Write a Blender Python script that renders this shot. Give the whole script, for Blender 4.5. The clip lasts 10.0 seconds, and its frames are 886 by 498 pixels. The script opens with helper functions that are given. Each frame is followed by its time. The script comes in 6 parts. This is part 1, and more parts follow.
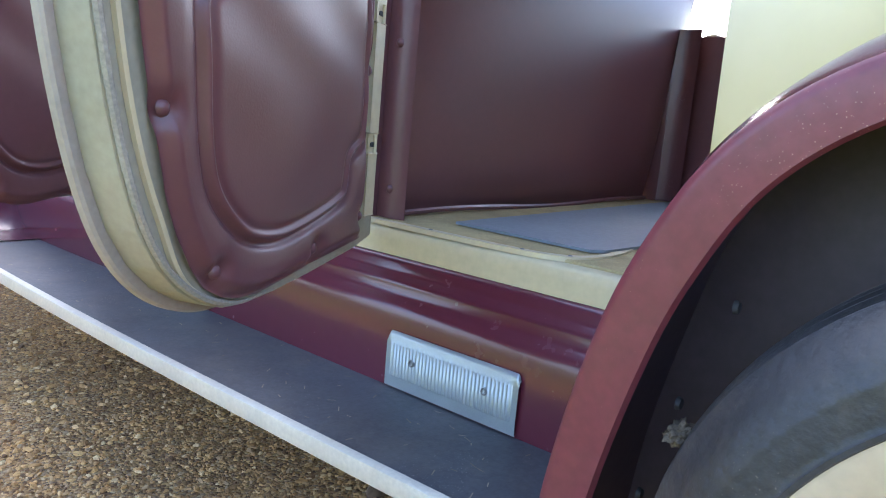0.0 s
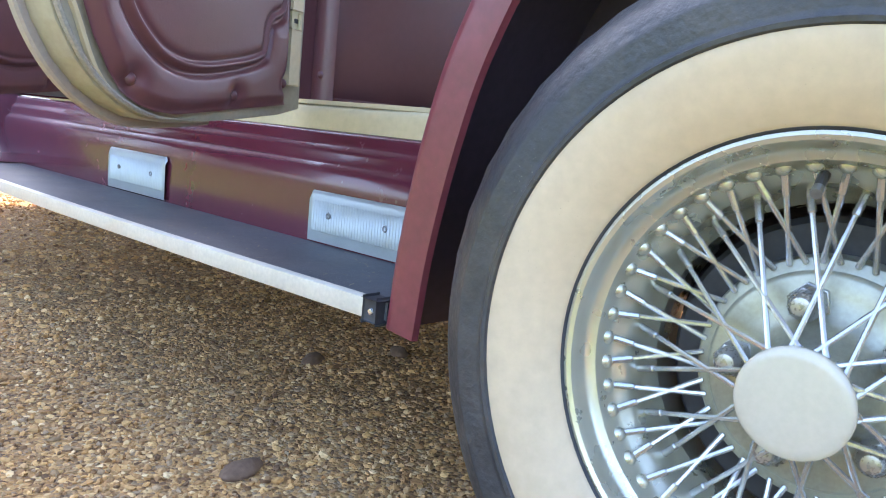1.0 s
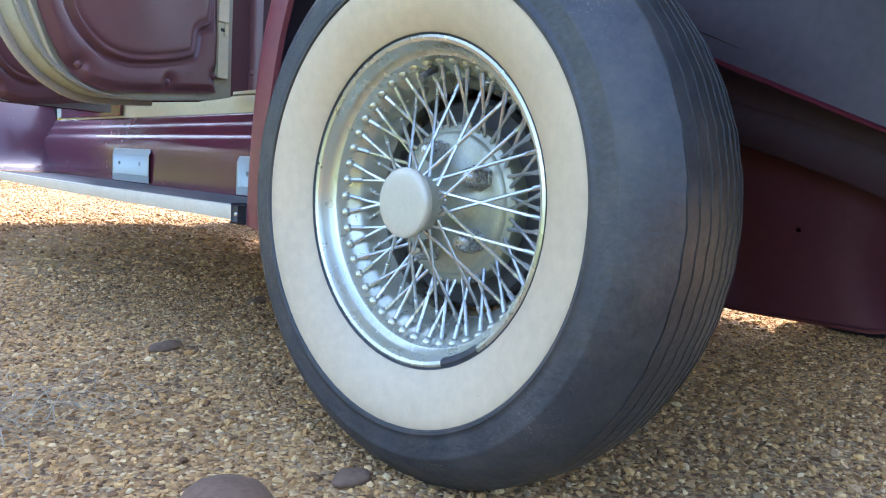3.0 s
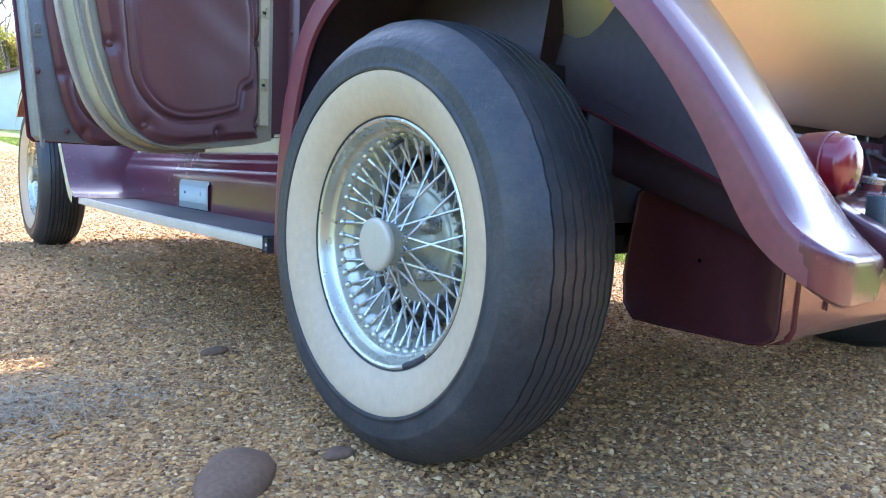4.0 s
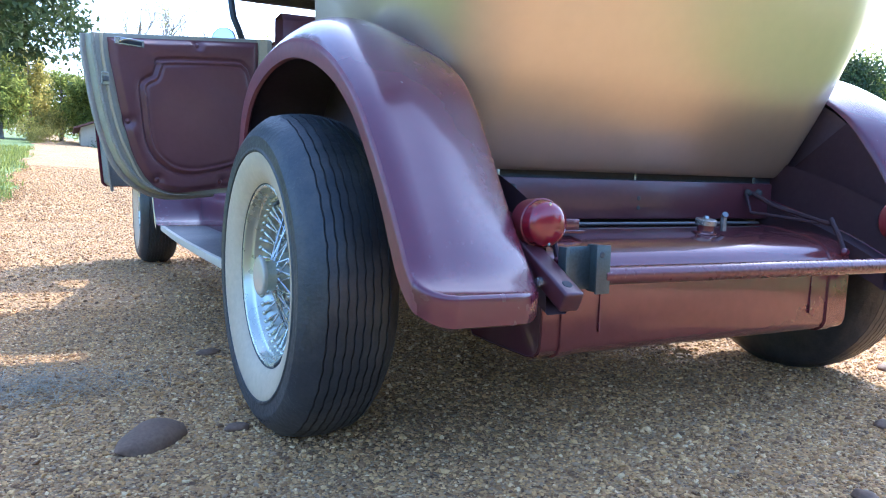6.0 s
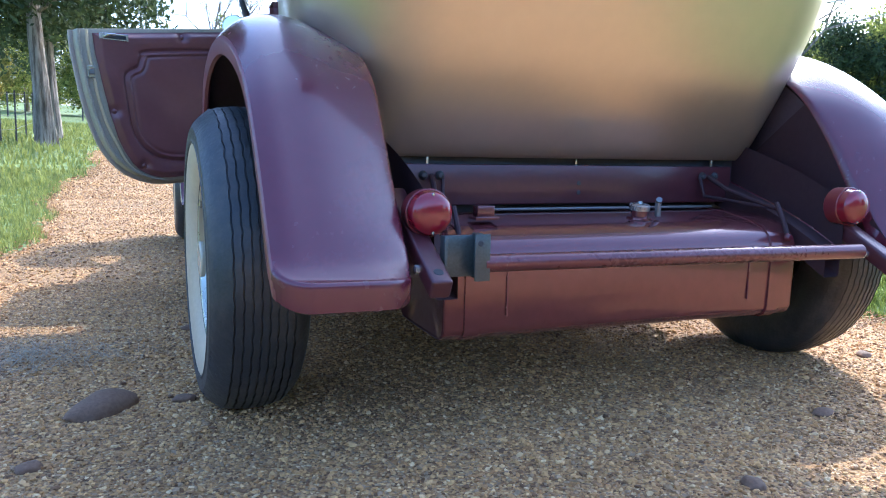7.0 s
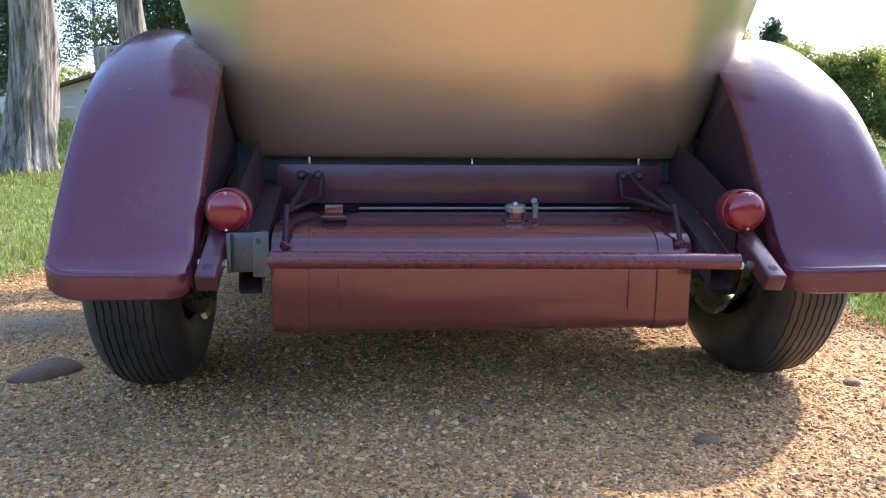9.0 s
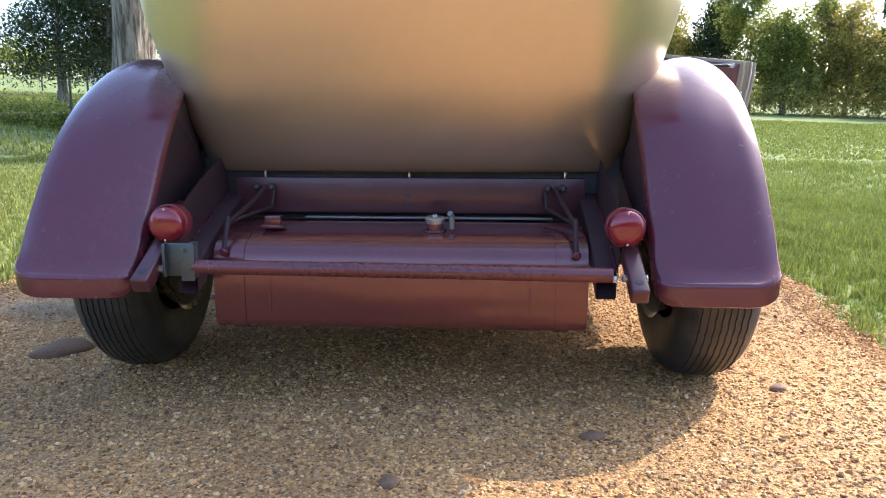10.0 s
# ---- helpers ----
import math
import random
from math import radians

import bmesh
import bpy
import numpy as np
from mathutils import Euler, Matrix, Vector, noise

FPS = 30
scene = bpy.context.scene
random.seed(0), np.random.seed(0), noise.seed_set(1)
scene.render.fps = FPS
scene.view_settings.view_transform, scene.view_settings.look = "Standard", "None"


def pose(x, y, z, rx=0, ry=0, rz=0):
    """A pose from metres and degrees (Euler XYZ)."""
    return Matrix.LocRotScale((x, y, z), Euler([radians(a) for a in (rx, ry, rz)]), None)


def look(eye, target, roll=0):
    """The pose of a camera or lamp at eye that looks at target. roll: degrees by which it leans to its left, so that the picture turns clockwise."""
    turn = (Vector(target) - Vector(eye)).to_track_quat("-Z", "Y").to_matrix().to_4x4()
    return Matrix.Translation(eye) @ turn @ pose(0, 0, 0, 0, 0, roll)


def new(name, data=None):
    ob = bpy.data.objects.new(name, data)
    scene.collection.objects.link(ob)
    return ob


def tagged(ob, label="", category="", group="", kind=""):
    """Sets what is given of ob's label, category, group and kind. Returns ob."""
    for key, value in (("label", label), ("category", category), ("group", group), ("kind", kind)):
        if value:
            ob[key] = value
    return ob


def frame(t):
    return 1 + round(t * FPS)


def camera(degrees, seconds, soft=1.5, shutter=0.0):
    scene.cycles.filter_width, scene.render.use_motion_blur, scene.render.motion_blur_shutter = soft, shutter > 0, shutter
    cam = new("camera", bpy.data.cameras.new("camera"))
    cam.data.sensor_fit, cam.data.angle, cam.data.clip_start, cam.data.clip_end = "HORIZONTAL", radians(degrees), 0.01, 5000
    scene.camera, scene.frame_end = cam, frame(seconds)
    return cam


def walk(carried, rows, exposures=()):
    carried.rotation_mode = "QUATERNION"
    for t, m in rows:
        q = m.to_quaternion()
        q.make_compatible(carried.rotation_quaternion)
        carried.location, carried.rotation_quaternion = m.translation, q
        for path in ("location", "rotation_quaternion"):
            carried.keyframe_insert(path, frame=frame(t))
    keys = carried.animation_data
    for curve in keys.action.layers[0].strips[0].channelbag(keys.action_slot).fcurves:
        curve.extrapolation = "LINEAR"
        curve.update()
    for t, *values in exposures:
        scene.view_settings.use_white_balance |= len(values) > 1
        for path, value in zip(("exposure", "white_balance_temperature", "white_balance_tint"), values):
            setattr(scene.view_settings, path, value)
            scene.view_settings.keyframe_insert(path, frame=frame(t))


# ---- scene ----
cam = camera(61.6, 10.0, 1.1)
PATH = [
    (0, (-1.576, 0.118, 0.765), (-0.07, 1.388, 0.423), 5.1),
    (0.5, (-1.607, -0.001, 0.653), (-0.093, 1.263, 0.32), 6.0),
    (1, (-1.587, -0.157, 0.54), (-0.098, 1.143, 0.233), 5.7),
    (1.5, (-1.583, -0.31, 0.462), (-0.121, 1.025, 0.182), 5.2),
    (2, (-1.551, -0.46, 0.376), (-0.119, 0.914, 0.129), 4.5),
    (2.5, (-1.557, -0.583, 0.367), (-0.161, 0.831, 0.143), 3.6),
    (3, (-1.594, -0.737, 0.398), (-0.227, 0.709, 0.195), 3.2),
    (3.2, (-1.616, -0.786, 0.414), (-0.262, 0.673, 0.214), 2.9),
    (4.3, (-1.655, -1.192, 0.505), (-0.492, 0.421, 0.294), 2.1),
    (4.5, (-1.647, -1.275, 0.519), (-0.518, 0.362, 0.303), 2.0),
    (5, (-1.606, -1.426, 0.565), (-0.552, 0.26, 0.353), 1.5),
    (5.5, (-1.54, -1.591, 0.59), (-0.555, 0.138, 0.392), 1.4),
    (6, (-1.376, -1.739, 0.592), (-0.472, 0.036, 0.407), 1.4),
    (6.2, (-1.297, -1.786, 0.591), (-0.426, 0.005, 0.412), 1.4),
    (7.3, (-0.95, -2.024, 0.653), (-0.297, -0.155, 0.37), 0.7),
    (7.5, (-0.847, -2.072, 0.659), (-0.229, -0.191, 0.374), 0.6),
    (8, (-0.624, -2.094, 0.669), (-0.128, -0.177, 0.385), -0.0),
    (8.5, (-0.459, -2.068, 0.659), (-0.107, -0.119, 0.383), 0.0),
    (9, (-0.243, -2.163, 0.656), (-0.078, -0.19, 0.378), 0.4),
    (9.5, (-0.069, -2.295, 0.729), (-0.054, -0.317, 0.431), 0.5),
    (10, (0.221, -2.366, 0.764), (0.113, -0.397, 0.429), 0.1),
]
EXPOSURES = [(0.0, 2.97, 5950, 14), (0.5, 3.20, 6050, 15), (1.0, 3.25, 6150, 16), (1.5, 3.20, 6250, 17), (2.5, 3.07, 6000, 16), (3.0, 2.99, 5650, 13), (4.5, 2.71, 5120, 11), (6.0, 2.40, 4720, 10), (7.5, 2.07, 4850, 11), (8.5, 2.10, 5220, 12), (9.5, 2.04, 5500, 13), (10.0, 2.01, 5700, 13)]
walk(cam, [(t, look(eye, target, roll)) for t, eye, target, roll in PATH], EXPOSURES)

# ---- light ----
SUN_DIR = Vector((0.95, 0.88, 1.0)).normalized()
world = bpy.data.worlds.new("sky")
scene.world = world
world.use_nodes = True
wn, wl = world.node_tree.nodes, world.node_tree.links
sky = wn.new("ShaderNodeTexSky")
sky.sky_type = 'NISHITA'
sky.sun_disc = False
sky.sun_elevation = math.asin(SUN_DIR.z)
sky.sun_rotation = math.atan2(SUN_DIR.x, SUN_DIR.y)
sky.air_density, sky.dust_density, sky.ozone_density = 1.0, 3.0, 1.0
wn["Background"].inputs["Strength"].default_value = 0.15
wl.new(sky.outputs[0], wn["Background"].inputs["Color"])
sun = new("sun", bpy.data.lights.new("sun", 'SUN'))
sun.data.energy, sun.data.angle, sun.data.color = 2.1, radians(0.6), (1.0, 0.80, 0.53)
sun.matrix_world = look(SUN_DIR * 30, (0, 0, 0))


# ---- materials ----
def material(name, colour, rough=0.5, metal=0.0, coat=0.0, noise_scale=0.0, vary=0.0, bump=0.0, bump_scale=200.0, fine=0.0,
             island=0.0, rough_vary=0.0, dust=0.0, chips=0.0, chip_colour=(0.5, 0.42, 0.3)):
    """A principled surface whose colour drifts at a coarse scale and carries a fine relief."""
    m = bpy.data.materials.new(name)
    m.use_nodes = True
    n, l = m.node_tree.nodes, m.node_tree.links
    b = n["Principled BSDF"]
    b.inputs["Base Color"].default_value = (*colour, 1)
    b.inputs["Roughness"].default_value = rough
    b.inputs["Metallic"].default_value = metal
    b.inputs["Coat Weight"].default_value = coat
    b.inputs["Coat Roughness"].default_value = 0.08
    tc = n.new("ShaderNodeTexCoord")
    col = None
    if vary or rough_vary:
        t = n.new("ShaderNodeTexNoise")
        t.inputs["Scale"].default_value, t.inputs["Detail"].default_value = noise_scale or 4.0, 6
        l.new(tc.outputs["Object"], t.inputs["Vector"])
        t2 = n.new("ShaderNodeTexNoise")
        t2.inputs["Scale"].default_value, t2.inputs["Detail"].default_value = (noise_scale or 4.0) * 14, 4
        l.new(tc.outputs["Object"], t2.inputs["Vector"])
        mx = n.new("ShaderNodeMath")
        mx.operation = 'ADD'
        l.new(t.outputs["Fac"], mx.inputs[0]), l.new(t2.outputs["Fac"], mx.inputs[1])
        mr = n.new("ShaderNodeMapRange")
        mr.inputs["From Min"].default_value, mr.inputs["From Max"].default_value = 0.7, 1.3
        mr.inputs["To Min"].default_value, mr.inputs["To Max"].default_value = 1 - vary, 1 + vary
        l.new(mx.outputs[0], mr.inputs["Value"])
        if vary:
            hs = n.new("ShaderNodeHueSaturation")
            hs.inputs["Color"].default_value = (*colour, 1)
            l.new(mr.outputs[0], hs.inputs["Value"])
            col = hs.outputs[0]
        if rough_vary:
            r2 = n.new("ShaderNodeMapRange")
            r2.inputs["From Min"].default_value, r2.inputs["From Max"].default_value = 0.75, 1.25
            r2.inputs["To Min"].default_value, r2.inputs["To Max"].default_value = max(0.02, rough - rough_vary), rough + rough_vary
            l.new(mx.outputs[0], r2.inputs["Value"])
            l.new(r2.outputs[0], b.inputs["Roughness"])
    if island:
        g = n.new("ShaderNodeNewGeometry")
        mr = n.new("ShaderNodeMapRange")
        mr.inputs["To Min"].default_value, mr.inputs["To Max"].default_value = 1 - island, 1 + island
        l.new(g.outputs["Random Per Island"], mr.inputs["Value"])
        hs = n.new("ShaderNodeHueSaturation")
        hs.inputs["Color"].default_value = (*colour, 1)
        if col:
            l.new(col, hs.inputs["Color"])
        l.new(mr.outputs[0], hs.inputs["Value"])
        col = hs.outputs[0]
    if dust:
        t = n.new("ShaderNodeTexNoise")
        t.inputs["Scale"].default_value, t.inputs["Detail"].default_value, t.inputs["Roughness"].default_value = 7.0, 10, 0.75
        l.new(tc.outputs["Object"], t.inputs["Vector"])
        mr = n.new("ShaderNodeMapRange")
        mr.inputs["From Min"].default_value, mr.inputs["From Max"].default_value = 0.45, 0.75
        mr.inputs["To Max"].default_value = dust
        l.new(t.outputs["Fac"], mr.inputs["Value"])
        mix = n.new("ShaderNodeMix")
        mix.data_type = 'RGBA'
        mix.inputs["A"].default_value = (*colour, 1)
        mix.inputs["B"].default_value = (0.30, 0.24, 0.17, 1)
        if col:
            l.new(col, mix.inputs["A"])
        l.new(mr.outputs[0], mix.inputs["Factor"])
        col = mix.outputs["Result"]
    if chips:
        # small chips through the paint, gathered by a coarse noise
        v = n.new("ShaderNodeTexVoronoi")
        v.inputs["Scale"].default_value = 260
        l.new(tc.outputs["Object"], v.inputs["Vector"])
        t = n.new("ShaderNodeTexNoise")
        t.inputs["Scale"].default_value, t.inputs["Detail"].default_value = 5.0, 4
        l.new(tc.outputs["Object"], t.inputs["Vector"])
        mr = n.new("ShaderNodeMapRange")
        mr.inputs["From Min"].default_value, mr.inputs["From Max"].default_value = 0.52, 0.75
        mr.inputs["To Max"].default_value = chips
        l.new(t.outputs["Fac"], mr.inputs["Value"])
        lt = n.new("ShaderNodeMath")
        lt.operation = 'LESS_THAN'
        l.new(v.outputs["Distance"], lt.inputs[0]), l.new(mr.outputs[0], lt.inputs[1])
        mix = n.new("ShaderNodeMix")
        mix.data_type = 'RGBA'
        mix.inputs["A"].default_value, mix.inputs["B"].default_value = (*colour, 1), (*chip_colour, 1)
        if col:
            l.new(col, mix.inputs["A"])
        l.new(lt.outputs[0], mix.inputs["Factor"])
        col = mix.outputs["Result"]
    if col:
        l.new(col, b.inputs["Base Color"])
    if bump:
        t = n.new("ShaderNodeTexNoise")
        t.inputs["Scale"].default_value, t.inputs["Detail"].default_value = bump_scale, 5
        l.new(tc.outputs["Object"], t.inputs["Vector"])
        bp = n.new("ShaderNodeBump")
        bp.inputs["Strength"].default_value, bp.inputs["Distance"].default_value = bump, 0.002
        l.new(t.outputs["Fac"], bp.inputs["Height"])
        l.new(bp.outputs[0], b.inputs["Normal"])
    return m


MAROON = material("maroon_paint", (0.098, 0.017, 0.029), 0.25, coat=0.42, noise_scale=3, vary=0.05, bump=0.02, bump_scale=25, rough_vary=0.03)
# maroon with the inner panels' shade put into its colour; also the dirty hangers
APRON = material("dull_shaded_maroon", (0.032, 0.011, 0.015), 0.68, noise_scale=4, vary=0.12, dust=0.04)
WELL = material("dark_well_maroon", (0.055, 0.037, 0.046), 0.5, noise_scale=5, vary=0.2, dust=0.06, bump=0.15, bump_scale=60)
RED_EDGE = material("chalky_red_paint", (0.155, 0.032, 0.042), 0.40, coat=0.15, noise_scale=5, vary=0.18, dust=0.08, chips=0.19, chip_colour=(0.42, 0.22, 0.17))
TANKRED = material("weathered_tank_paint", (0.135, 0.036, 0.038), 0.20, 0.3, coat=0.75, noise_scale=3, vary=0.10, rough_vary=0.04)
FRAME_RED = material("dull_frame_paint", (0.075, 0.022, 0.027), 0.34, 0.1, coat=0.2, noise_scale=5, vary=0.12, rough_vary=0.06)
TUBE_RED = material("scuffed_tube_paint", (0.120, 0.032, 0.036), 0.30, 0.2, coat=0.3, noise_scale=6, vary=0.15, rough_vary=0.06, chips=0.24, chip_colour=(0.50, 0.42, 0.34))
CREAM = material("champagne_metallic_paint", (0.61, 0.515, 0.365), 0.35, 0.80, coat=0.15, noise_scale=2, vary=0.03, rough_vary=0.02)
CREAM_OLD = material("worn_cream_paint", (0.56, 0.475, 0.29), 0.42, noise_scale=5, vary=0.08, dust=0.10)
VINYL = material("maroon_vinyl", (0.132, 0.052, 0.055), 0.34, noise_scale=4, vary=0.06, bump=0.10, bump_scale=330, rough_vary=0.03)
THREAD = material("faded_thread", (0.21, 0.105, 0.095), 0.7, noise_scale=30, vary=0.2)
CHROME = material("chrome", (0.52, 0.525, 0.52), 0.27, 0.82)
CHROME_OLD = material("pitted_chrome", (0.55, 0.54, 0.44), 0.27, 0.72, noise_scale=2.5, vary=0.04, rough_vary=0.05)
ALU = material("brushed_aluminium", (0.37, 0.40, 0.405), 0.42, 0.6, noise_scale=30, vary=0.08, rough_vary=0.08)
TYRE = material("tyre_rubber", (0.030, 0.031, 0.034), 0.48, noise_scale=10, vary=0.32, bump=0.8, bump_scale=90, rough_vary=0.1, dust=0.20, chips=0.26, chip_colour=(0.15, 0.14, 0.11))
WHITEWALL = material("whitewall_rubber", (0.52, 0.408, 0.266), 0.55, noise_scale=5, vary=0.09, dust=0.22, chips=0.12, chip_colour=(0.06, 0.05, 0.05), bump=0.1, bump_scale=120)
MAT_RUBBER = material("board_rubber", (0.060, 0.064, 0.071), 0.55, noise_scale=9, vary=0.25, bump=0.2, bump_scale=300, dust=0.20, chips=0.30, chip_colour=(0.33, 0.31, 0.28))
BLACK = material("black_undercoat", (0.028, 0.029, 0.033), 0.6, noise_scale=6, vary=0.3, bump=0.3, bump_scale=80, dust=0.12)
STEEL = material("grey_steel", (0.20, 0.20, 0.20), 0.45, 0.7, noise_scale=14, vary=0.2, rough_vary=0.1)
CARPET = material("tan_carpet", (0.42, 0.33, 0.16), 0.95, noise_scale=20, vary=0.2, bump=1.0, bump_scale=400)
GREYMAT = material("grey_mat", (0.22, 0.25, 0.27), 0.7, noise_scale=6, vary=0.1, bump=0.15, bump_scale=300)
LENS = material("red_lens", (0.20, 0.008, 0.018), 0.16, coat=0.6)
CREAM_CAP = material("cream_enamel", (0.47, 0.425, 0.33), 0.26, coat=0.4, noise_scale=12, vary=0.05)
DOOR_EDGE = material("faded_door_edge", (0.33, 0.305, 0.22), 0.5, noise_scale=7, vary=0.12, dust=0.14)
TAUPE = material("taupe_edge_strip", (0.34, 0.295, 0.25), 0.5, noise_scale=9, vary=0.12, dust=0.10)
EDGE_GREY = material("grey_door_edge", (0.25, 0.25, 0.24), 0.5, 0.3, noise_scale=12, vary=0.2, dust=0.1)
MUD = material("dry_mud", (0.17, 0.13, 0.09), 0.95, noise_scale=40, vary=0.4, bump=1.0, bump_scale=150)
SEAL = material("perished_rubber", (0.30, 0.27, 0.21), 0.8, noise_scale=20, vary=0.25)
ALU_DULL = material("dull_aluminium", (0.58, 0.535, 0.43), 0.6, 0.12, noise_scale=10, vary=0.12, rough_vary=0.1, dust=0.12)
RED_CASE = material("red_lamp_case", (0.16, 0.02, 0.025), 0.4, coat=0.2)
STEEL_GREEN = material("green_grey_steel", (0.085, 0.10, 0.10), 0.4, 0.5, noise_scale=16, vary=0.25, rough_vary=0.1)
CANVAS = material("tan_canvas", (0.36, 0.30, 0.20), 0.9, noise_scale=4, vary=0.1, bump=0.3, bump_scale=500)
HUB_GREY = material("dull_hub_plating", (0.34, 0.335, 0.26), 0.36, 0.5, noise_scale=14, vary=0.14, rough_vary=0.06, dust=0.10)
STEEL_LUG = material("grey_lug_steel", (0.36, 0.35, 0.33), 0.30, 0.7, noise_scale=20, vary=0.2, rough_vary=0.1)
GLASS = material("mirror_glass", (0.85, 0.87, 0.9), 0.03, 1.0)


# ---- mesh helpers ----
def bark_material(name, colour, dark):
    """Stringy bark: strips drawn out along the trunk, with deep furrows."""
    m = bpy.data.materials.new(name)
    m.use_nodes = True
    n, l = m.node_tree.nodes, m.node_tree.links
    b = n["Principled BSDF"]
    b.inputs["Roughness"].default_value = 0.95
    tc, mp = n.new("ShaderNodeTexCoord"), n.new("ShaderNodeMapping")
    mp.inputs["Scale"].default_value = (1.0, 1.0, 0.09)
    l.new(tc.outputs["Object"], mp.inputs["Vector"])
    t = n.new("ShaderNodeTexNoise")
    t.inputs["Scale"].default_value, t.inputs["Detail"].default_value, t.inputs["Roughness"].default_value = 16, 8, 0.65
    l.new(mp.outputs[0], t.inputs["Vector"])
    t2 = n.new("ShaderNodeTexNoise")
    t2.inputs["Scale"].default_value = 1.6
    l.new(tc.outputs["Object"], t2.inputs["Vector"])
    cr = n.new("ShaderNodeValToRGB")
    cr.color_ramp.elements[0].position, cr.color_ramp.elements[0].color = 0.41, (*dark, 1)
    cr.color_ramp.elements[1].position, cr.color_ramp.elements[1].color = 0.58, (*colour, 1)
    l.new(t.outputs["Fac"], cr.inputs["Fac"])
    hs, mr = n.new("ShaderNodeHueSaturation"), n.new("ShaderNodeMapRange")
    mr.inputs["From Min"].default_value, mr.inputs["From Max"].default_value = 0.3, 0.7
    mr.inputs["To Min"].default_value, mr.inputs["To Max"].default_value = 0.7, 1.2
    l.new(t2.outputs["Fac"], mr.inputs["Value"]), l.new(mr.outputs[0], hs.inputs["Value"])
    l.new(cr.outputs[0], hs.inputs["Color"]), l.new(hs.outputs[0], b.inputs["Base Color"])
    bp = n.new("ShaderNodeBump")
    bp.inputs["Strength"].default_value, bp.inputs["Distance"].default_value = 1.0, 0.04
    l.new(t.outputs["Fac"], bp.inputs["Height"]), l.new(bp.outputs[0], b.inputs["Normal"])
    return m


def finish(bm, angle=35):
    bmesh.ops.recalc_face_normals(bm, faces=bm.faces)
    for f in bm.faces:
        f.smooth = True
    for e in bm.edges:
        if len(e.link_faces) == 2 and e.calc_face_angle(0) > radians(angle):
            e.smooth = False
    return bm


def part(name, bm, mat, parent=None, label="", angle=35, m=None):
    """Links a bmesh as one mesh object under a thing or a part."""
    finish(bm, angle)
    me = bpy.data.meshes.new(name)
    bm.to_mesh(me)
    bm.free()
    me.materials.append(mat)
    ob = new(name, me)
    if parent:
        ob.parent = parent
    if m:
        ob.matrix_basis = m
    if label:
        tagged(ob, label)
    return ob


def shared(name, me, parent, m):
    ob = new(name, me)
    ob.parent, ob.matrix_basis = parent, m
    return ob


def box(x0, x1, y0, y1, z0, z1, bevel=0.0, seg=2, bm=None):
    own = bmesh.new()
    bmesh.ops.create_cube(own, size=1)
    for v in own.verts:
        v.co = Vector(((x0 + x1) / 2 + v.co.x * (x1 - x0), (y0 + y1) / 2 + v.co.y * (y1 - y0), (z0 + z1) / 2 + v.co.z * (z1 - z0)))
    if bevel:
        bmesh.ops.bevel(own, geom=own.edges[:], offset=bevel, segments=seg, profile=0.5, affect='EDGES')
    return join(bm, own)


def join(bm, own):
    if bm is None:
        return own
    me = bpy.data.meshes.new("tmp")
    own.to_mesh(me)
    own.free()
    bm.from_mesh(me)
    bpy.data.meshes.remove(me)
    return bm


def moved(bm, m):
    bmesh.ops.transform(bm, matrix=m, verts=bm.verts)
    return bm


def grid(rows, close_u=False, close_v=False, bm=None):
    """Faces over rows of points."""
    own = bm or bmesh.new()
    vs = [[own.verts.new(p) for p in row] for row in rows]
    nu, nv = len(rows), len(rows[0])
    for i in range(nu if close_u else nu - 1):
        for j in range(nv if close_v else nv - 1):
            a, b, c, d = vs[i][j], vs[(i + 1) % nu][j], vs[(i + 1) % nu][(j + 1) % nv], vs[i][(j + 1) % nv]
            own.faces.new((a, b, c, d))
    return own


def lathe(profile, n=64, axis='X', bm=None):
    """Profile of (radius, along) turned about an axis through the origin."""
    rows = []
    for k in range(n):
        a = 2 * math.pi * k / n
        c, s = math.cos(a), math.sin(a)
        if axis == 'X':
            rows.append([(h, r * c, r * s) for r, h in profile])
        elif axis == 'Y':
            rows.append([(r * c, h, r * s) for r, h in profile])
        else:
            rows.append([(r * c, r * s, h) for r, h in profile])
    own = grid(rows, close_u=True)
    bmesh.ops.remove_doubles(own, verts=own.verts, dist=1e-5)
    return join(bm, own)


def tube(points, r, n=8, bm=None, caps=True):
    """A round bar along points; r may be a list."""
    pts = [Vector(p) for p in points]
    rs = r if isinstance(r, (list, tuple)) else [r] * len(pts)
    rows, up = [], None
    for i, p in enumerate(pts):
        d = (pts[min(i + 1, len(pts) - 1)] - pts[max(i - 1, 0)]).normalized()
        if up is None:
            up = d.orthogonal().normalized()
        side = d.cross(up).normalized()
        up = side.cross(d).normalized()
        rows.append([p + rs[i] * (math.cos(2 * math.pi * k / n) * up + math.sin(2 * math.pi * k / n) * side) for k in range(n)])
    own = grid(rows, close_v=True)
    if caps:
        own.verts.ensure_lookup_table()
        own.faces.new([own.verts[k] for k in range(n)][::-1])
        own.faces.new([own.verts[(len(pts) - 1) * n + k] for k in range(n)])
    return join(bm, own)


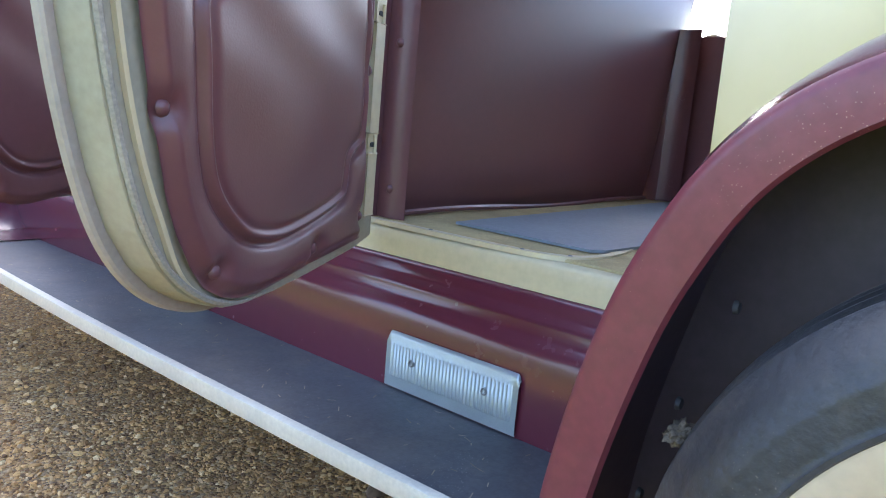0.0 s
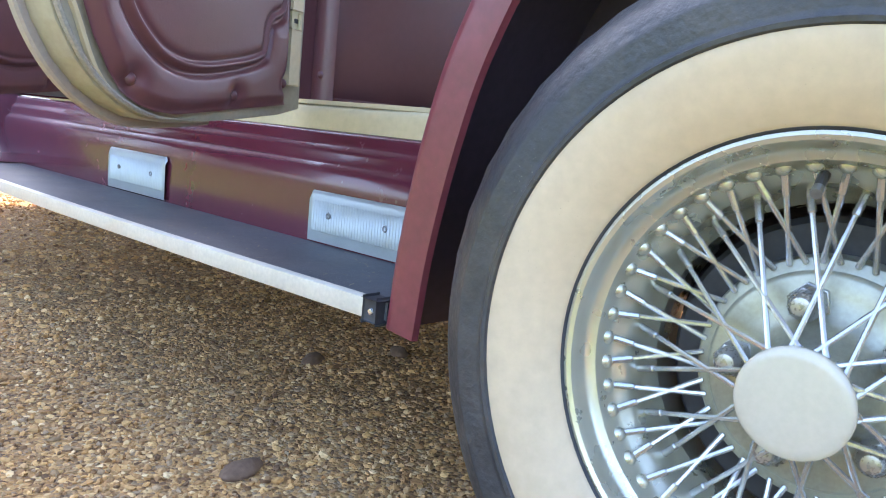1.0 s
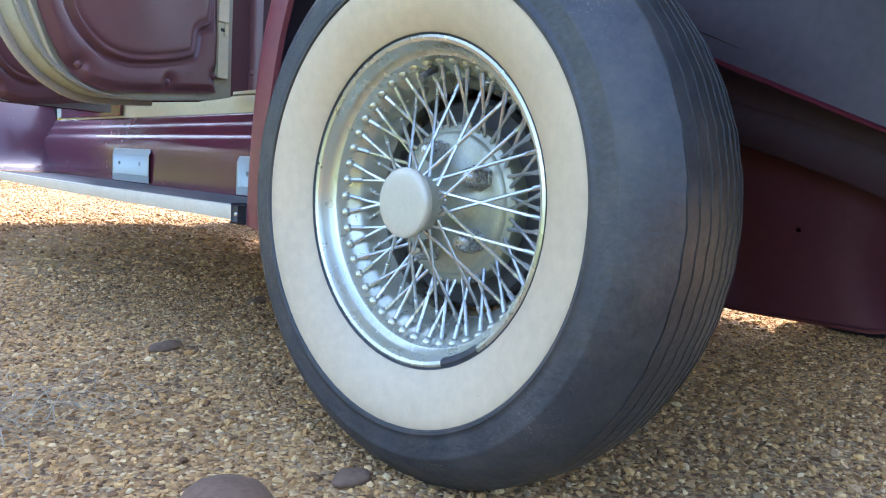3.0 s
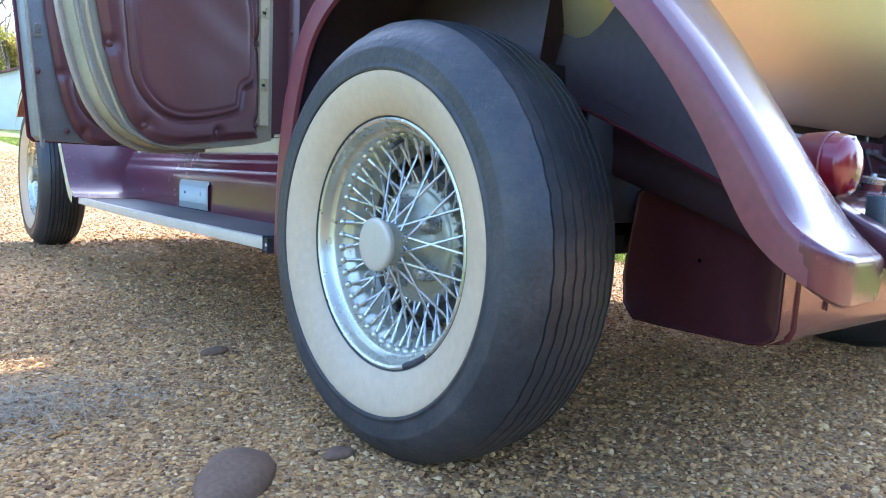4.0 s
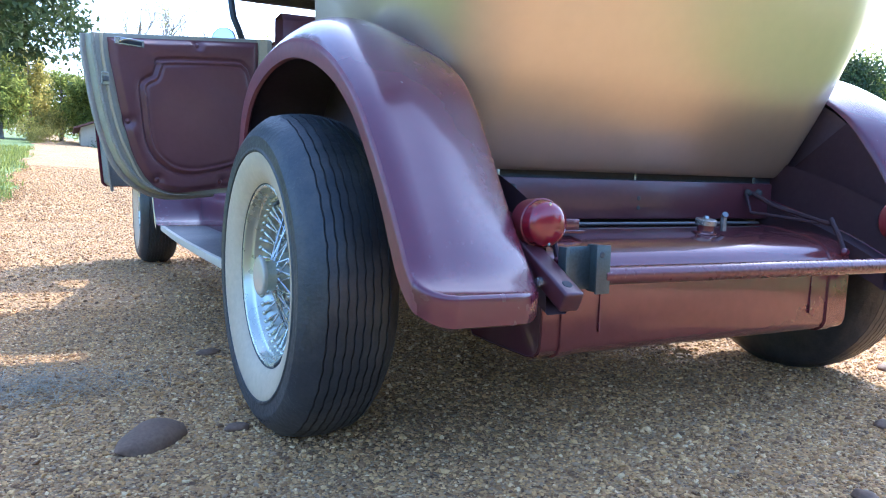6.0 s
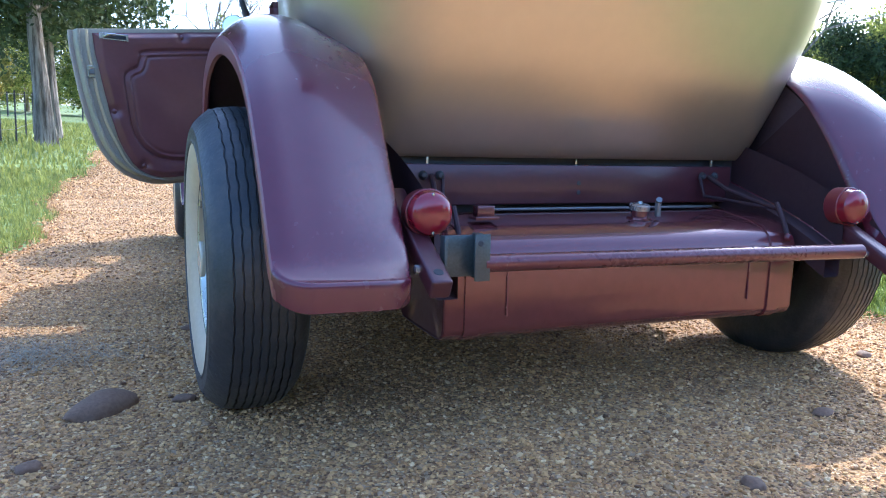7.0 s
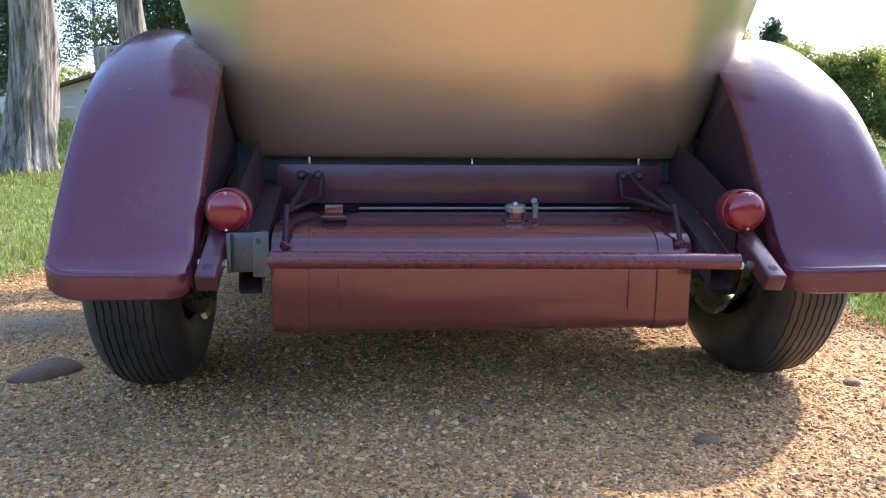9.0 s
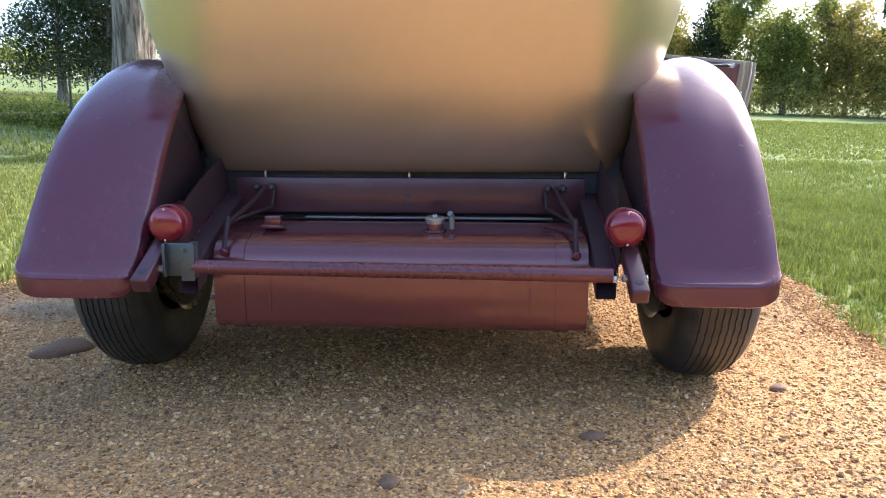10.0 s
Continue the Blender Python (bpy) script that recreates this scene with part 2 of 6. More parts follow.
def spline(pts, n):
    """Catmull-Rom through points of any dimension, n samples."""
    p = np.array(pts, float)
    p = np.vstack([2 * p[0] - p[1], p, 2 * p[-1] - p[-2]])
    out = []
    m = len(p) - 3
    for k in range(n):
        u = k / (n - 1) * m
        i = min(int(u), m - 1)
        t = u - i
        a, b, c, d = p[i:i + 4]
        out.append(0.5 * (2 * b + (c - a) * t + (2 * a - 5 * b + 4 * c - d) * t * t + (3 * b - a - 3 * c + d) * t ** 3))
    return np.array(out)


def plate(outline, thick, bevel=0.0, bm=None):
    """A flat piece in the xz plane (outline of (x, z)), thick along y, front at y = 0."""
    own = bmesh.new()
    f = own.faces.new([own.verts.new((x, 0, z)) for x, z in outline])
    r = bmesh.ops.extrude_face_region(own, geom=[f])
    for v in r["geom"]:
        if isinstance(v, bmesh.types.BMVert):
            v.co.y += thick
    if bevel:
        bmesh.ops.bevel(own, geom=own.edges[:], offset=bevel, segments=2, profile=0.5, affect='EDGES')
    return join(bm, own)


def empty(name, label="", category="", group="", kind="", m=None, parent=None):
    ob = new(name)
    if m:
        ob.matrix_basis = m
    if parent:
        ob.parent = parent
    return tagged(ob, label, category, group, kind)


# ---- the lie of the land ----
def ground_height(x, y):
    d = math.hypot(x, y - 1.5)
    far = min(max(0.0, d - 5.0), 120.0)
    k = min(1.0, max(0.0, (y + 0.1) / 1.2))
    return -0.014 + 0.026 * k * k * (3 - 2 * k) + far * max(-0.02, ((y - 1.5) * 0.052 - x * 0.037) / max(d, 0.1))


def drive_edges(y):
    wide = 9.0 * min(1.0, max(0.0, -2.9 - y) / 3.0) ** 1.4
    left = -1.95 - wide - 0.02 * max(0, y) - 0.12 * math.sin(0.9 * y + 1) - 0.06 * math.sin(3.1 * y)
    right = 1.68 + wide - 0.040 * max(0, y - 4) + 0.09 * math.sin(1.3 * y) + 0.05 * math.sin(4.3 * y + 2)
    return left, right


def ground_material(name, ramp, scale, bump, rough=0.95, patch=None):
    """Small cells of several colours, with coarser drifts of tone."""
    m = bpy.data.materials.new(name)
    m.use_nodes = True
    n, l = m.node_tree.nodes, m.node_tree.links
    b = n["Principled BSDF"]
    b.inputs["Roughness"].default_value = rough
    tc = n.new("ShaderNodeTexCoord")
    v = n.new("ShaderNodeTexVoronoi")
    v.inputs["Scale"].default_value = scale
    l.new(tc.outputs["Object"], v.inputs["Vector"])
    sp = n.new("ShaderNodeSeparateColor")
    l.new(v.outputs["Color"], sp.inputs["Color"])
    cr = n.new("ShaderNodeValToRGB")
    cr.color_ramp.interpolation = 'LINEAR'
    els = cr.color_ramp.elements
    while len(els) < len(ramp):
        els.new(0.5)
    for e, (p, c) in zip(els, ramp):
        e.position, e.color = p, (*c, 1)
    l.new(sp.outputs[0], cr.inputs["Fac"])
    t = n.new("ShaderNodeTexNoise")
    t.inputs["Scale"].default_value, t.inputs["Detail"].default_value = 1.1, 8
    l.new(tc.outputs["Object"], t.inputs["Vector"])
    mr = n.new("ShaderNodeMapRange")
    mr.inputs["From Min"].default_value, mr.inputs["From Max"].default_value = 0.3, 0.7
    mr.inputs["To Min"].default_value, mr.inputs["To Max"].default_value = 0.72, 1.22
    l.new(t.outputs["Fac"], mr.inputs["Value"])
    hs = n.new("ShaderNodeHueSaturation")
    l.new(cr.outputs[0], hs.inputs["Color"]), l.new(mr.outputs[0], hs.inputs["Value"])
    l.new(hs.outputs[0], b.inputs["Base Color"])
    bp = n.new("ShaderNodeBump")
    bp.inputs["Strength"].default_value, bp.inputs["Distance"].default_value = bump, 0.5 / scale
    bp.invert = True
    l.new(v.outputs["Distance"], bp.inputs["Height"])
    l.new(bp.outputs[0], b.inputs["Normal"])
    return m


STONES = [(0.0, (0.130, 0.066, 0.027)), (0.2, (0.31, 0.160, 0.056)), (0.4, (0.51, 0.280, 0.092)), (0.58, (0.31, 0.208, 0.112)), (0.72, (0.46, 0.255, 0.086)), (0.88, (0.62, 0.370, 0.134)), (1.0, (0.68, 0.49, 0.25))]
GRAVEL = ground_material("gravel_bed", [(p, tuple(0.80 * v for v in c)) for p, c in STONES], 150, 1.0)
MEADOW = ground_material("meadow", [(0.0, (0.085, 0.125, 0.030)), (0.5, (0.125, 0.180, 0.038)), (1.0, (0.185, 0.225, 0.058))], 16, 0.5)


def stone_material():
    m = bpy.data.materials.new("pebbles")
    m.use_nodes = True
    n, l = m.node_tree.nodes, m.node_tree.links
    b = n["Principled BSDF"]
    b.inputs["Roughness"].default_value = 0.8
    g = n.new("ShaderNodeNewGeometry")
    cr = n.new("ShaderNodeValToRGB")
    els = cr.color_ramp.elements
    while len(els) < len(STONES):
        els.new(0.5)
    for e, (p, c) in zip(els, STONES):
        e.position, e.color = p, (*c, 1)
    l.new(g.outputs["Random Per Island"], cr.inputs["Fac"])
    tc = n.new("ShaderNodeTexCoord")
    t = n.new("ShaderNodeTexNoise")
    t.inputs["Scale"].default_value, t.inputs["Detail"].default_value = 160, 4
    l.new(tc.outputs["Object"], t.inputs["Vector"])
    t2 = n.new("ShaderNodeTexNoise")
    t2.inputs["Scale"].default_value, t2.inputs["Detail"].default_value = 1.3, 4
    l.new(tc.outputs["Object"], t2.inputs["Vector"])
    ad = n.new("ShaderNodeMath")
    l.new(t.outputs["Fac"], ad.inputs[0]), l.new(t2.outputs["Fac"], ad.inputs[1])
    mr = n.new("ShaderNodeMapRange")
    mr.inputs["From Min"].default_value, mr.inputs["From Max"].default_value = 0.6, 1.4
    mr.inputs["To Min"].default_value, mr.inputs["To Max"].default_value = 0.65, 1.35
    l.new(ad.outputs[0], mr.inputs["Value"])
    hs = n.new("ShaderNodeHueSaturation")
    l.new(cr.outputs[0], hs.inputs["Color"]), l.new(mr.outputs[0], hs.inputs["Value"])
    l.new(hs.outputs[0], b.inputs["Base Color"])
    return m


PEBBLE = stone_material()
ROCK = material("brown_rock", (0.16, 0.095, 0.055), 0.85, noise_scale=9, vary=0.25, bump=0.8, bump_scale=60)

us = np.concatenate([-np.geomspace(900, 7, 26), np.linspace(-6, 6, 13), np.geomspace(7, 900, 26)])
vs = np.concatenate([-np.geomspace(500, 7, 14), np.linspace(-6, 10, 17), np.geomspace(11, 900, 34)])
tagged(part("ground", grid([[(x, y, ground_height(x, y) - 0.02) for x in us] for y in vs]), MEADOW), "rough green meadow rising gently towards far trees", "ground", kind="structure")
rows = []
for y in np.concatenate([np.linspace(-60, -9.5, 40), np.linspace(-9, 10, 96), np.linspace(10.5, 90, 60)]):
    a, b = drive_edges(y)
    rows.append([(x, y, ground_height(x, y) + (-0.025 if k in (0, 18) else 0.0)) for k, x in enumerate(np.linspace(a, b, 19))])
tagged(part("road", grid(rows), GRAVEL), "drive of tan and brown pea gravel", "road", kind="structure")


def scatter(name, mat, pos, size, base_v, base_f, label, category, parent=None, flat=(0.45, 0.85), jitter=0.33, seed=1):
    """Many small bodies in one mesh: pos (n, 3), size (n,)."""
    rng = np.random.default_rng(seed)
    n, k = len(pos), len(base_v)
    v = np.repeat(base_v[None], n, 0) * (1 + jitter * rng.standard_normal((n, k, 1)).clip(-1.5, 1.5))
    sc = np.stack([rng.uniform(0.75, 1.3, n), rng.uniform(0.6, 1.0, n), rng.uniform(*flat, n)], 1)
    v = v * sc[:, None, :] * size[:, None, None]
    tilt, turn = rng.normal(0, 0.35, n), rng.uniform(0, 2 * np.pi, n)
    c, s = np.cos(tilt)[:, None], np.sin(tilt)[:, None]
    v = np.stack([v[..., 0], c * v[..., 1] - s * v[..., 2], s * v[..., 1] + c * v[..., 2]], -1)
    c, s = np.cos(turn)[:, None], np.sin(turn)[:, None]
    v = np.stack([c * v[..., 0] - s * v[..., 1], s * v[..., 0] + c * v[..., 1], v[..., 2]], -1) + pos[:, None, :]
    f = (base_f[None] + (np.arange(n) * k)[:, None, None]).reshape(-1, base_f.shape[1])
    return raw_mesh(name, mat, v.reshape(-1, 3), f, label, category, smooth=False)


def raw_mesh(name, mat, v, f, label="", category="", smooth=True, parent=None, kind="stuff"):
    me = bpy.data.meshes.new(name)
    w = f.shape[1]
    me.vertices.add(len(v))
    me.vertices.foreach_set("co", v.astype(np.float32).ravel())
    me.loops.add(f.size)
    me.loops.foreach_set("vertex_index", f.astype(np.int32).ravel())
    me.polygons.add(len(f))
    me.polygons.foreach_set("loop_start", np.arange(0, f.size, w, dtype=np.int32))
    me.polygons.foreach_set("use_smooth", np.full(len(f), smooth))
    me.update(calc_edges=True)
    me.materials.append(mat)
    ob = new(name, me)
    if parent:
        ob.parent = parent
    return tagged(ob, label, category, kind=kind)


def ball(sub):
    bm = bmesh.new()
    bmesh.ops.create_icosphere(bm, subdivisions=sub, radius=1)
    v = np.array([tuple(p.co) for p in bm.verts])
    f = np.array([[p.index for p in q.verts] for q in bm.faces])
    bm.free()
    return v, f


def gravel(n, x0, x1, y0, y1, lo, hi, sub, seed):
    rng = np.random.default_rng(seed)
    x, y = rng.uniform(x0, x1, n), rng.uniform(y0, y1, n)
    e = np.array([drive_edges(t) for t in y])
    ok = (x > e[:, 0] + rng.uniform(-0.1, 0.15, n)) & (x < e[:, 1] + rng.uniform(-0.15, 0.1, n))
    x, y = x[ok], y[ok]
    size = lo + (hi - lo) * rng.beta(1.3, 4.5, len(x))
    z = np.array([ground_height(a, b) for a, b in zip(x, y)]) + size * rng.uniform(-0.35, 0.35, len(x))
    bv, bf = ball(sub)
    return np.stack([x, y, z], 1), size, bv, bf


# ---- the car ----
car = empty("vintage_car", "maroon and cream vintage touring car with its doors open", "car")
AX = 0.357
TW = 0.848


def as_mesh(name, bm, mat, angle=35):
    finish(bm, angle)
    me = bpy.data.meshes.new(name)
    bm.to_mesh(me)
    bm.free()
    me.materials.append(mat)
    return me


def tyre_bm():
    """Rubber carcass with ribbed tread; outboard is +x, the tread's middle at x = 0."""
    n = 180
    # outer wall with its raised rings, then the crowned tread with ribs and grooves, then the inner wall
    prof = [(0.289, 0.1375), (0.2905, 0.1405), (0.2945, 0.1412), (0.2965, 0.1390), (0.302, 0.1392), (0.312, 0.1402), (0.3225, 0.1392), (0.3245, 0.1396), (0.3275, 0.1386), (0.3300, 0.1370), (0.335, 0.1347), (0.339, 0.1325), (0.3435, 0.1294),
            (0.3475, 0.1262), (0.3515, 0.1224), (0.3550, 0.1186), (0.3582, 0.1150), (0.3612, 0.1115), (0.3645, 0.1070)]
    mid, tread = 0.029, []
    for c in (0.064, 0.045, 0.026, 0.008, -0.010, -0.028, -0.047, -0.066):
        r = 0.3815 - 2.05 * c * c
        tread += [(r, mid + c + 0.0022, 0), (r - 0.0045, mid + c + 0.0012, 1), (r - 0.0045, mid + c - 0.0012, 1), (r, mid + c - 0.0022, 0)]
    inner = [(0.3645, -0.0515), (0.3605, -0.0545), (0.3545, -0.061), (0.3475, -0.069), (0.339, -0.075), (0.318, -0.0835), (0.29, -0.0855), (0.25, -0.078), (0.205, -0.055)]
    rows = []
    for k in range(n):
        a = 2 * math.pi * k / n
        c, s = math.cos(a), math.sin(a)
        zig = (-0.0013, 0.0002, 0.0015, 0.0003)[k % 4] + 0.0006 * math.sin(k * 2.7) * math.sin(k * 0.31)
        row = [(h, r * c, r * s) for r, h in prof]
        row += [(h + zig, r * c, r * s) for r, h, _ in tread]
        row += [(h, r * c, r * s) for r, h in inner]
        rows.append(row)
    return grid(rows, close_u=True)


TYRE_ME = as_mesh("tyre", tyre_bm(), TYRE, 50)
GAP_ME = as_mesh("bead_gap", lathe([(0.2148, 0.1080), (0.2160, 0.1104), (0.2176, 0.1118), (0.2182, 0.1105)], 96), BLACK)
WHITE_ME = as_mesh("whitewall", lathe([(0.206, 0.098), (0.2155, 0.106), (0.2172, 0.1105), (0.2215, 0.1138), (0.235, 0.124), (0.255, 0.132), (0.275, 0.1365), (0.286, 0.1382), (0.289, 0.1375)], 96), WHITEWALL)
RIM_ME = as_mesh("wheel", lathe([(0.205, 0.098), (0.2135, 0.1035), (0.2155, 0.106), (0.2150, 0.1095), (0.2115, 0.111), (0.2075, 0.109), (0.2045, 0.103), (0.2025, 0.094), (0.199, 0.089), (0.193, 0.086),
                                (0.1905, 0.081), (0.189, 0.072), (0.184, 0.064), (0.177, 0.058), (0.1715, 0.050), (0.169, 0.038), (0.164, 0.030), (0.1575, 0.02), (0.1565, -0.03), (0.166, -0.05), (0.18, -0.06), (0.19, -0.09), (0.205, -0.1)], 96), CHROME_OLD, 30)
HUB_ME = as_mesh("hub", lathe([(0.0, 0.120), (0.034, 0.120), (0.035, 0.105), (0.038, 0.085), (0.044, 0.066), (0.053, 0.052), (0.064, 0.045), (0.080, 0.0425), (0.094, 0.0415), (0.097, 0.040), (0.099, 0.036), (0.1095, 0.032), (0.112, 0.027), (0.112, 0.0), (0.09, -0.02), (0.0, -0.03)], 72), HUB_GREY, 40)
CAP_ME = as_mesh("hub_cap", lathe([(0.0, 0.1297), (0.020, 0.1296), (0.036, 0.1292), (0.0425, 0.1286), (0.0448, 0.1274), (0.0456, 0.1258), (0.0458, 0.1240), (0.0458, 0.121), (0.0448, 0.1195), (0.0445, 0.117), (0.034, 0.116), (0.0, 0.116)], 96), CREAM_CAP, 50)
DRUM_ME = as_mesh("brake_drum", lathe([(0.0, 0.01), (0.14, 0.008), (0.146, 0.0), (0.148, -0.05), (0.15, -0.07), (0.0, -0.075)], 48), BLACK, 30)


def spoke_bm(a0, r0, x0, a1, r1, x1):
    p0 = Vector((x0, r0 * math.cos(a0), r0 * math.sin(a0)))
    p1 = Vector((x1, r1 * math.cos(a1), r1 * math.sin(a1)))
    d = (p1 - p0).normalized()
    q = p1 - d * 0.022
    bm = tube([p0 + Vector((-0.006, 0, 0)), p0, p0 + d * 0.02, q], [0.0030, 0.0030, 0.0026, 0.0025], 7)
    tube([q - d * 0.001, q, p1 - d * 0.001], [0.0028, 0.0037, 0.0037], 8, bm)
    return bm


def seat_bm(a, r, x):
    bm = bmesh.new()
    bmesh.ops.create_icosphere(bm, subdivisions=2, radius=0.0082)
    return moved(bm, Matrix.Translation((x, r * math.cos(a), r * math.sin(a))))


SPOKES = [as_mesh("spoke", spoke_bm(-s * radians(30), 0.0365, 0.092, 0.0, 0.170, 0.038), CHROME) for s in (1, -1)]
SPOKES += [as_mesh("spoke", spoke_bm(-s * radians(7.5), 0.106, 0.034, 0.0, 0.1865, 0.067), CHROME) for s in (1, -1)]
SEAT_ME = as_mesh("spoke_seat", seat_bm(0, 0.1905, 0.0695), CHROME_OLD)
LUG_ME = as_mesh("lug_nut", join(lathe([(0.0185, -0.004), (0.018, 0.0012), (0.0170, 0.0016), (0.0165, 0.003), (0.0165, 0.015), (0.0150, 0.0175), (0.0130, 0.0182)], 6), lathe([(0.0135, 0.014), (0.0138, 0.0200), (0.0120, 0.026), (0.008, 0.031), (0.0, 0.033)], 16)), STEEL_LUG, 28)


def wheel(at, side, spin=0.0, toe=0.0, spokes=True, lugs=True):
    """side -1: outboard towards -x."""
    turn = Matrix.Translation(at) @ Matrix.Rotation(toe, 4, 'Z') @ Matrix.Rotation(math.pi if side < 0 else 0, 4, 'Z') @ Matrix.Rotation(spin, 4, 'X')
    w = tagged(shared("wheel", RIM_ME, car, turn), "chromed wire wheel with a cream whitewall tyre")
    for nm, me, lb in (("tyre", TYRE_ME, "black tyre with worn zigzag tread"), ("whitewall", WHITE_ME, "cream whitewall band"), ("bead_gap", GAP_ME, "dark gap between tyre and rim"), ("hub", HUB_ME, "bright hub shell"),
                       ("hub_cap", CAP_ME, "plain cream hub cap"), ("brake_drum", DRUM_ME, "dark brake drum")):
        tagged(shared(nm, me, w, Matrix()), lb)
    if spokes:
        for k in range(24):
            shared("spoke", SPOKES[k % 2], w, Matrix.Rotation(radians(15 * k + 3.75), 4, 'X'))
        for k in range(48):
            shared("spoke", SPOKES[2 + k % 2], w, Matrix.Rotation(radians(7.5 * k), 4, 'X'))
            shared("spoke_seat", SEAT_ME, w, Matrix.Rotation(radians(7.5 * k), 4, 'X'))
        for k in range(5):
            shared("lug_nut", LUG_ME, w, Matrix.Rotation(radians(72 * k + 24), 4, 'X') @ Matrix.Translation((0.046, 0.071, 0)))
    return w


rl = wheel((-TW, 0.004, AX), -1, radians(8), radians(2.4))
wheel((0.851, 0, AX), 1, 0.0, radians(1.0), spokes=False)
wheel((-0.825, 3.47, 0.388), -1, radians(15))
wheel((0.825, 3.47, 0.388), 1, spokes=False)


def rim_text(text, r, start, size, out):
    """Raised lettering round the sidewall, tops outwards, one letter after another."""
    a = start
    bm = bmesh.new()
    for ch in text:
        cu = bpy.data.curves.new("letter", 'FONT')
        cu.body, cu.size, cu.extrude, cu.resolution_u = ch, size, 0.0012, 2
        cu.align_x = 'CENTER'
        tmp = bpy.data.objects.new("letter", cu)
        me = bpy.data.meshes.new_from_object(tmp)
        bpy.data.objects.remove(tmp)
        bpy.data.curves.remove(cu)
        # letter plane: local x runs along the rim, local y outwards
        rad = Vector((0, math.cos(a), math.sin(a)))
        tan = Vector((0, -math.sin(a), math.cos(a)))
        nrm = tan.cross(rad)
        if nrm.x < 0:
            tan, nrm = -tan, -nrm
        tiltv = (rad + Vector((-0.62, 0, 0))).normalized()
        face = tan.cross(tiltv).normalized()
        m = Matrix((tan, tiltv, face)).transposed().to_4x4()
        m.translation = rad * r + Vector((out, 0, 0))
        me.transform(m)
        bm.from_mesh(me)
        bpy.data.meshes.remove(me)
        a -= size * (0.42 if ch in "1-. " else 0.72) / r
    return bm


va = radians(88.3)
stem = part("valve_stem", tube([(0.052, 0.186 * math.cos(va), 0.186 * math.sin(va)), (0.066, 0.179 * math.cos(va), 0.179 * math.sin(va)), (0.080, 0.170 * math.cos(va), 0.170 * math.sin(va))], [0.006, 0.0048, 0.0045], 10), BLACK, rl, "short black valve stem")
part("valve_cap", tube([(0.080, 0.170 * math.cos(va), 0.170 * math.sin(va)), (0.088, 0.165 * math.cos(va), 0.165 * math.sin(va))], 0.0050, 10), STEEL, stem)
tagged(part("side_mark", rim_text("CUSHION", 0.3085, radians(95.5), 0.021, 0.1385), TYRE, rl), "raised rubber lettering")
lip = [(0.2160, 0.1062), (0.2156, 0.1099), (0.2118, 0.1116), (0.2072, 0.1096), (0.2040, 0.1036)]
arc = np.linspace(radians(-79), radians(-61), 14)
tagged(part("bare_patch", grid([[(h + 0.0002, (r + 0.0003 - (0.004 * (abs(k - 6.5) / 6.5) ** 3 if j > 2 else 0)) * math.cos(a), (r + 0.0003) * math.sin(a)) for j, (r, h) in enumerate(lip)] for k, a in enumerate(arc)]), BLACK, rl), "dark patch where the plating has peeled")
tagged(part("size_mark", rim_text("L78-15", 0.3315, radians(-38), 0.017, 0.1360), TYRE, rl), "raised rubber size letters")
tagged(part("ply_mark", rim_text("POLYESTER", 0.3315, radians(-78), 0.013, 0.1360), TYRE, rl), "raised rubber lettering")

# ---- rear fenders ----
ARC = [(0.515, 0.282), (0.500, 0.40), (0.467, 0.54), (0.425, 0.657), (0.355, 0.768), (0.25, 0.842), (0.10, 0.886), (-0.06, 0.898), (-0.20, 0.875), (-0.325, 0.822), (-0.435, 0.745),
       (-0.521, 0.656), (-0.585, 0.575), (-0.635, 0.503), (-0.668, 0.445), (-0.692, 0.402)]
INNER = [(0.515, 0.282), (0.50, 0.40), (0.467, 0.55), (0.43, 0.67), (0.36, 0.785), (0.255, 0.862), (0.10, 0.903), (-0.04, 0.912), (-0.15, 0.895), (-0.25, 0.857), (-0.35, 0.790),
         (-0.436, 0.690), (-0.506, 0.588), (-0.568, 0.503), (-0.614, 0.450), (-0.652, 0.408)]
XO = [-0.915, -0.92, -0.928, -0.932, -0.935, -0.935, -0.930, -0.922, -0.912, -0.902, -0.897, -0.895, -0.893, -0.892, -0.890, -0.888]
XI = [-0.70, -0.70, -0.70, -0.70, -0.70, -0.70, -0.695, -0.678, -0.655, -0.632, -0.624, -0.626, -0.627, -0.628, -0.627, -0.633]
BAND = [0.050, 0.052, 0.055, 0.055, 0.052, 0.048, 0.044, 0.042, 0.042, 0.040, 0.038, 0.038, 0.041, 0.046, 0.050, 0.050]


def smooth(t):
    t = min(1.0, max(0.0, t))
    return t * t * (3 - 2 * t)


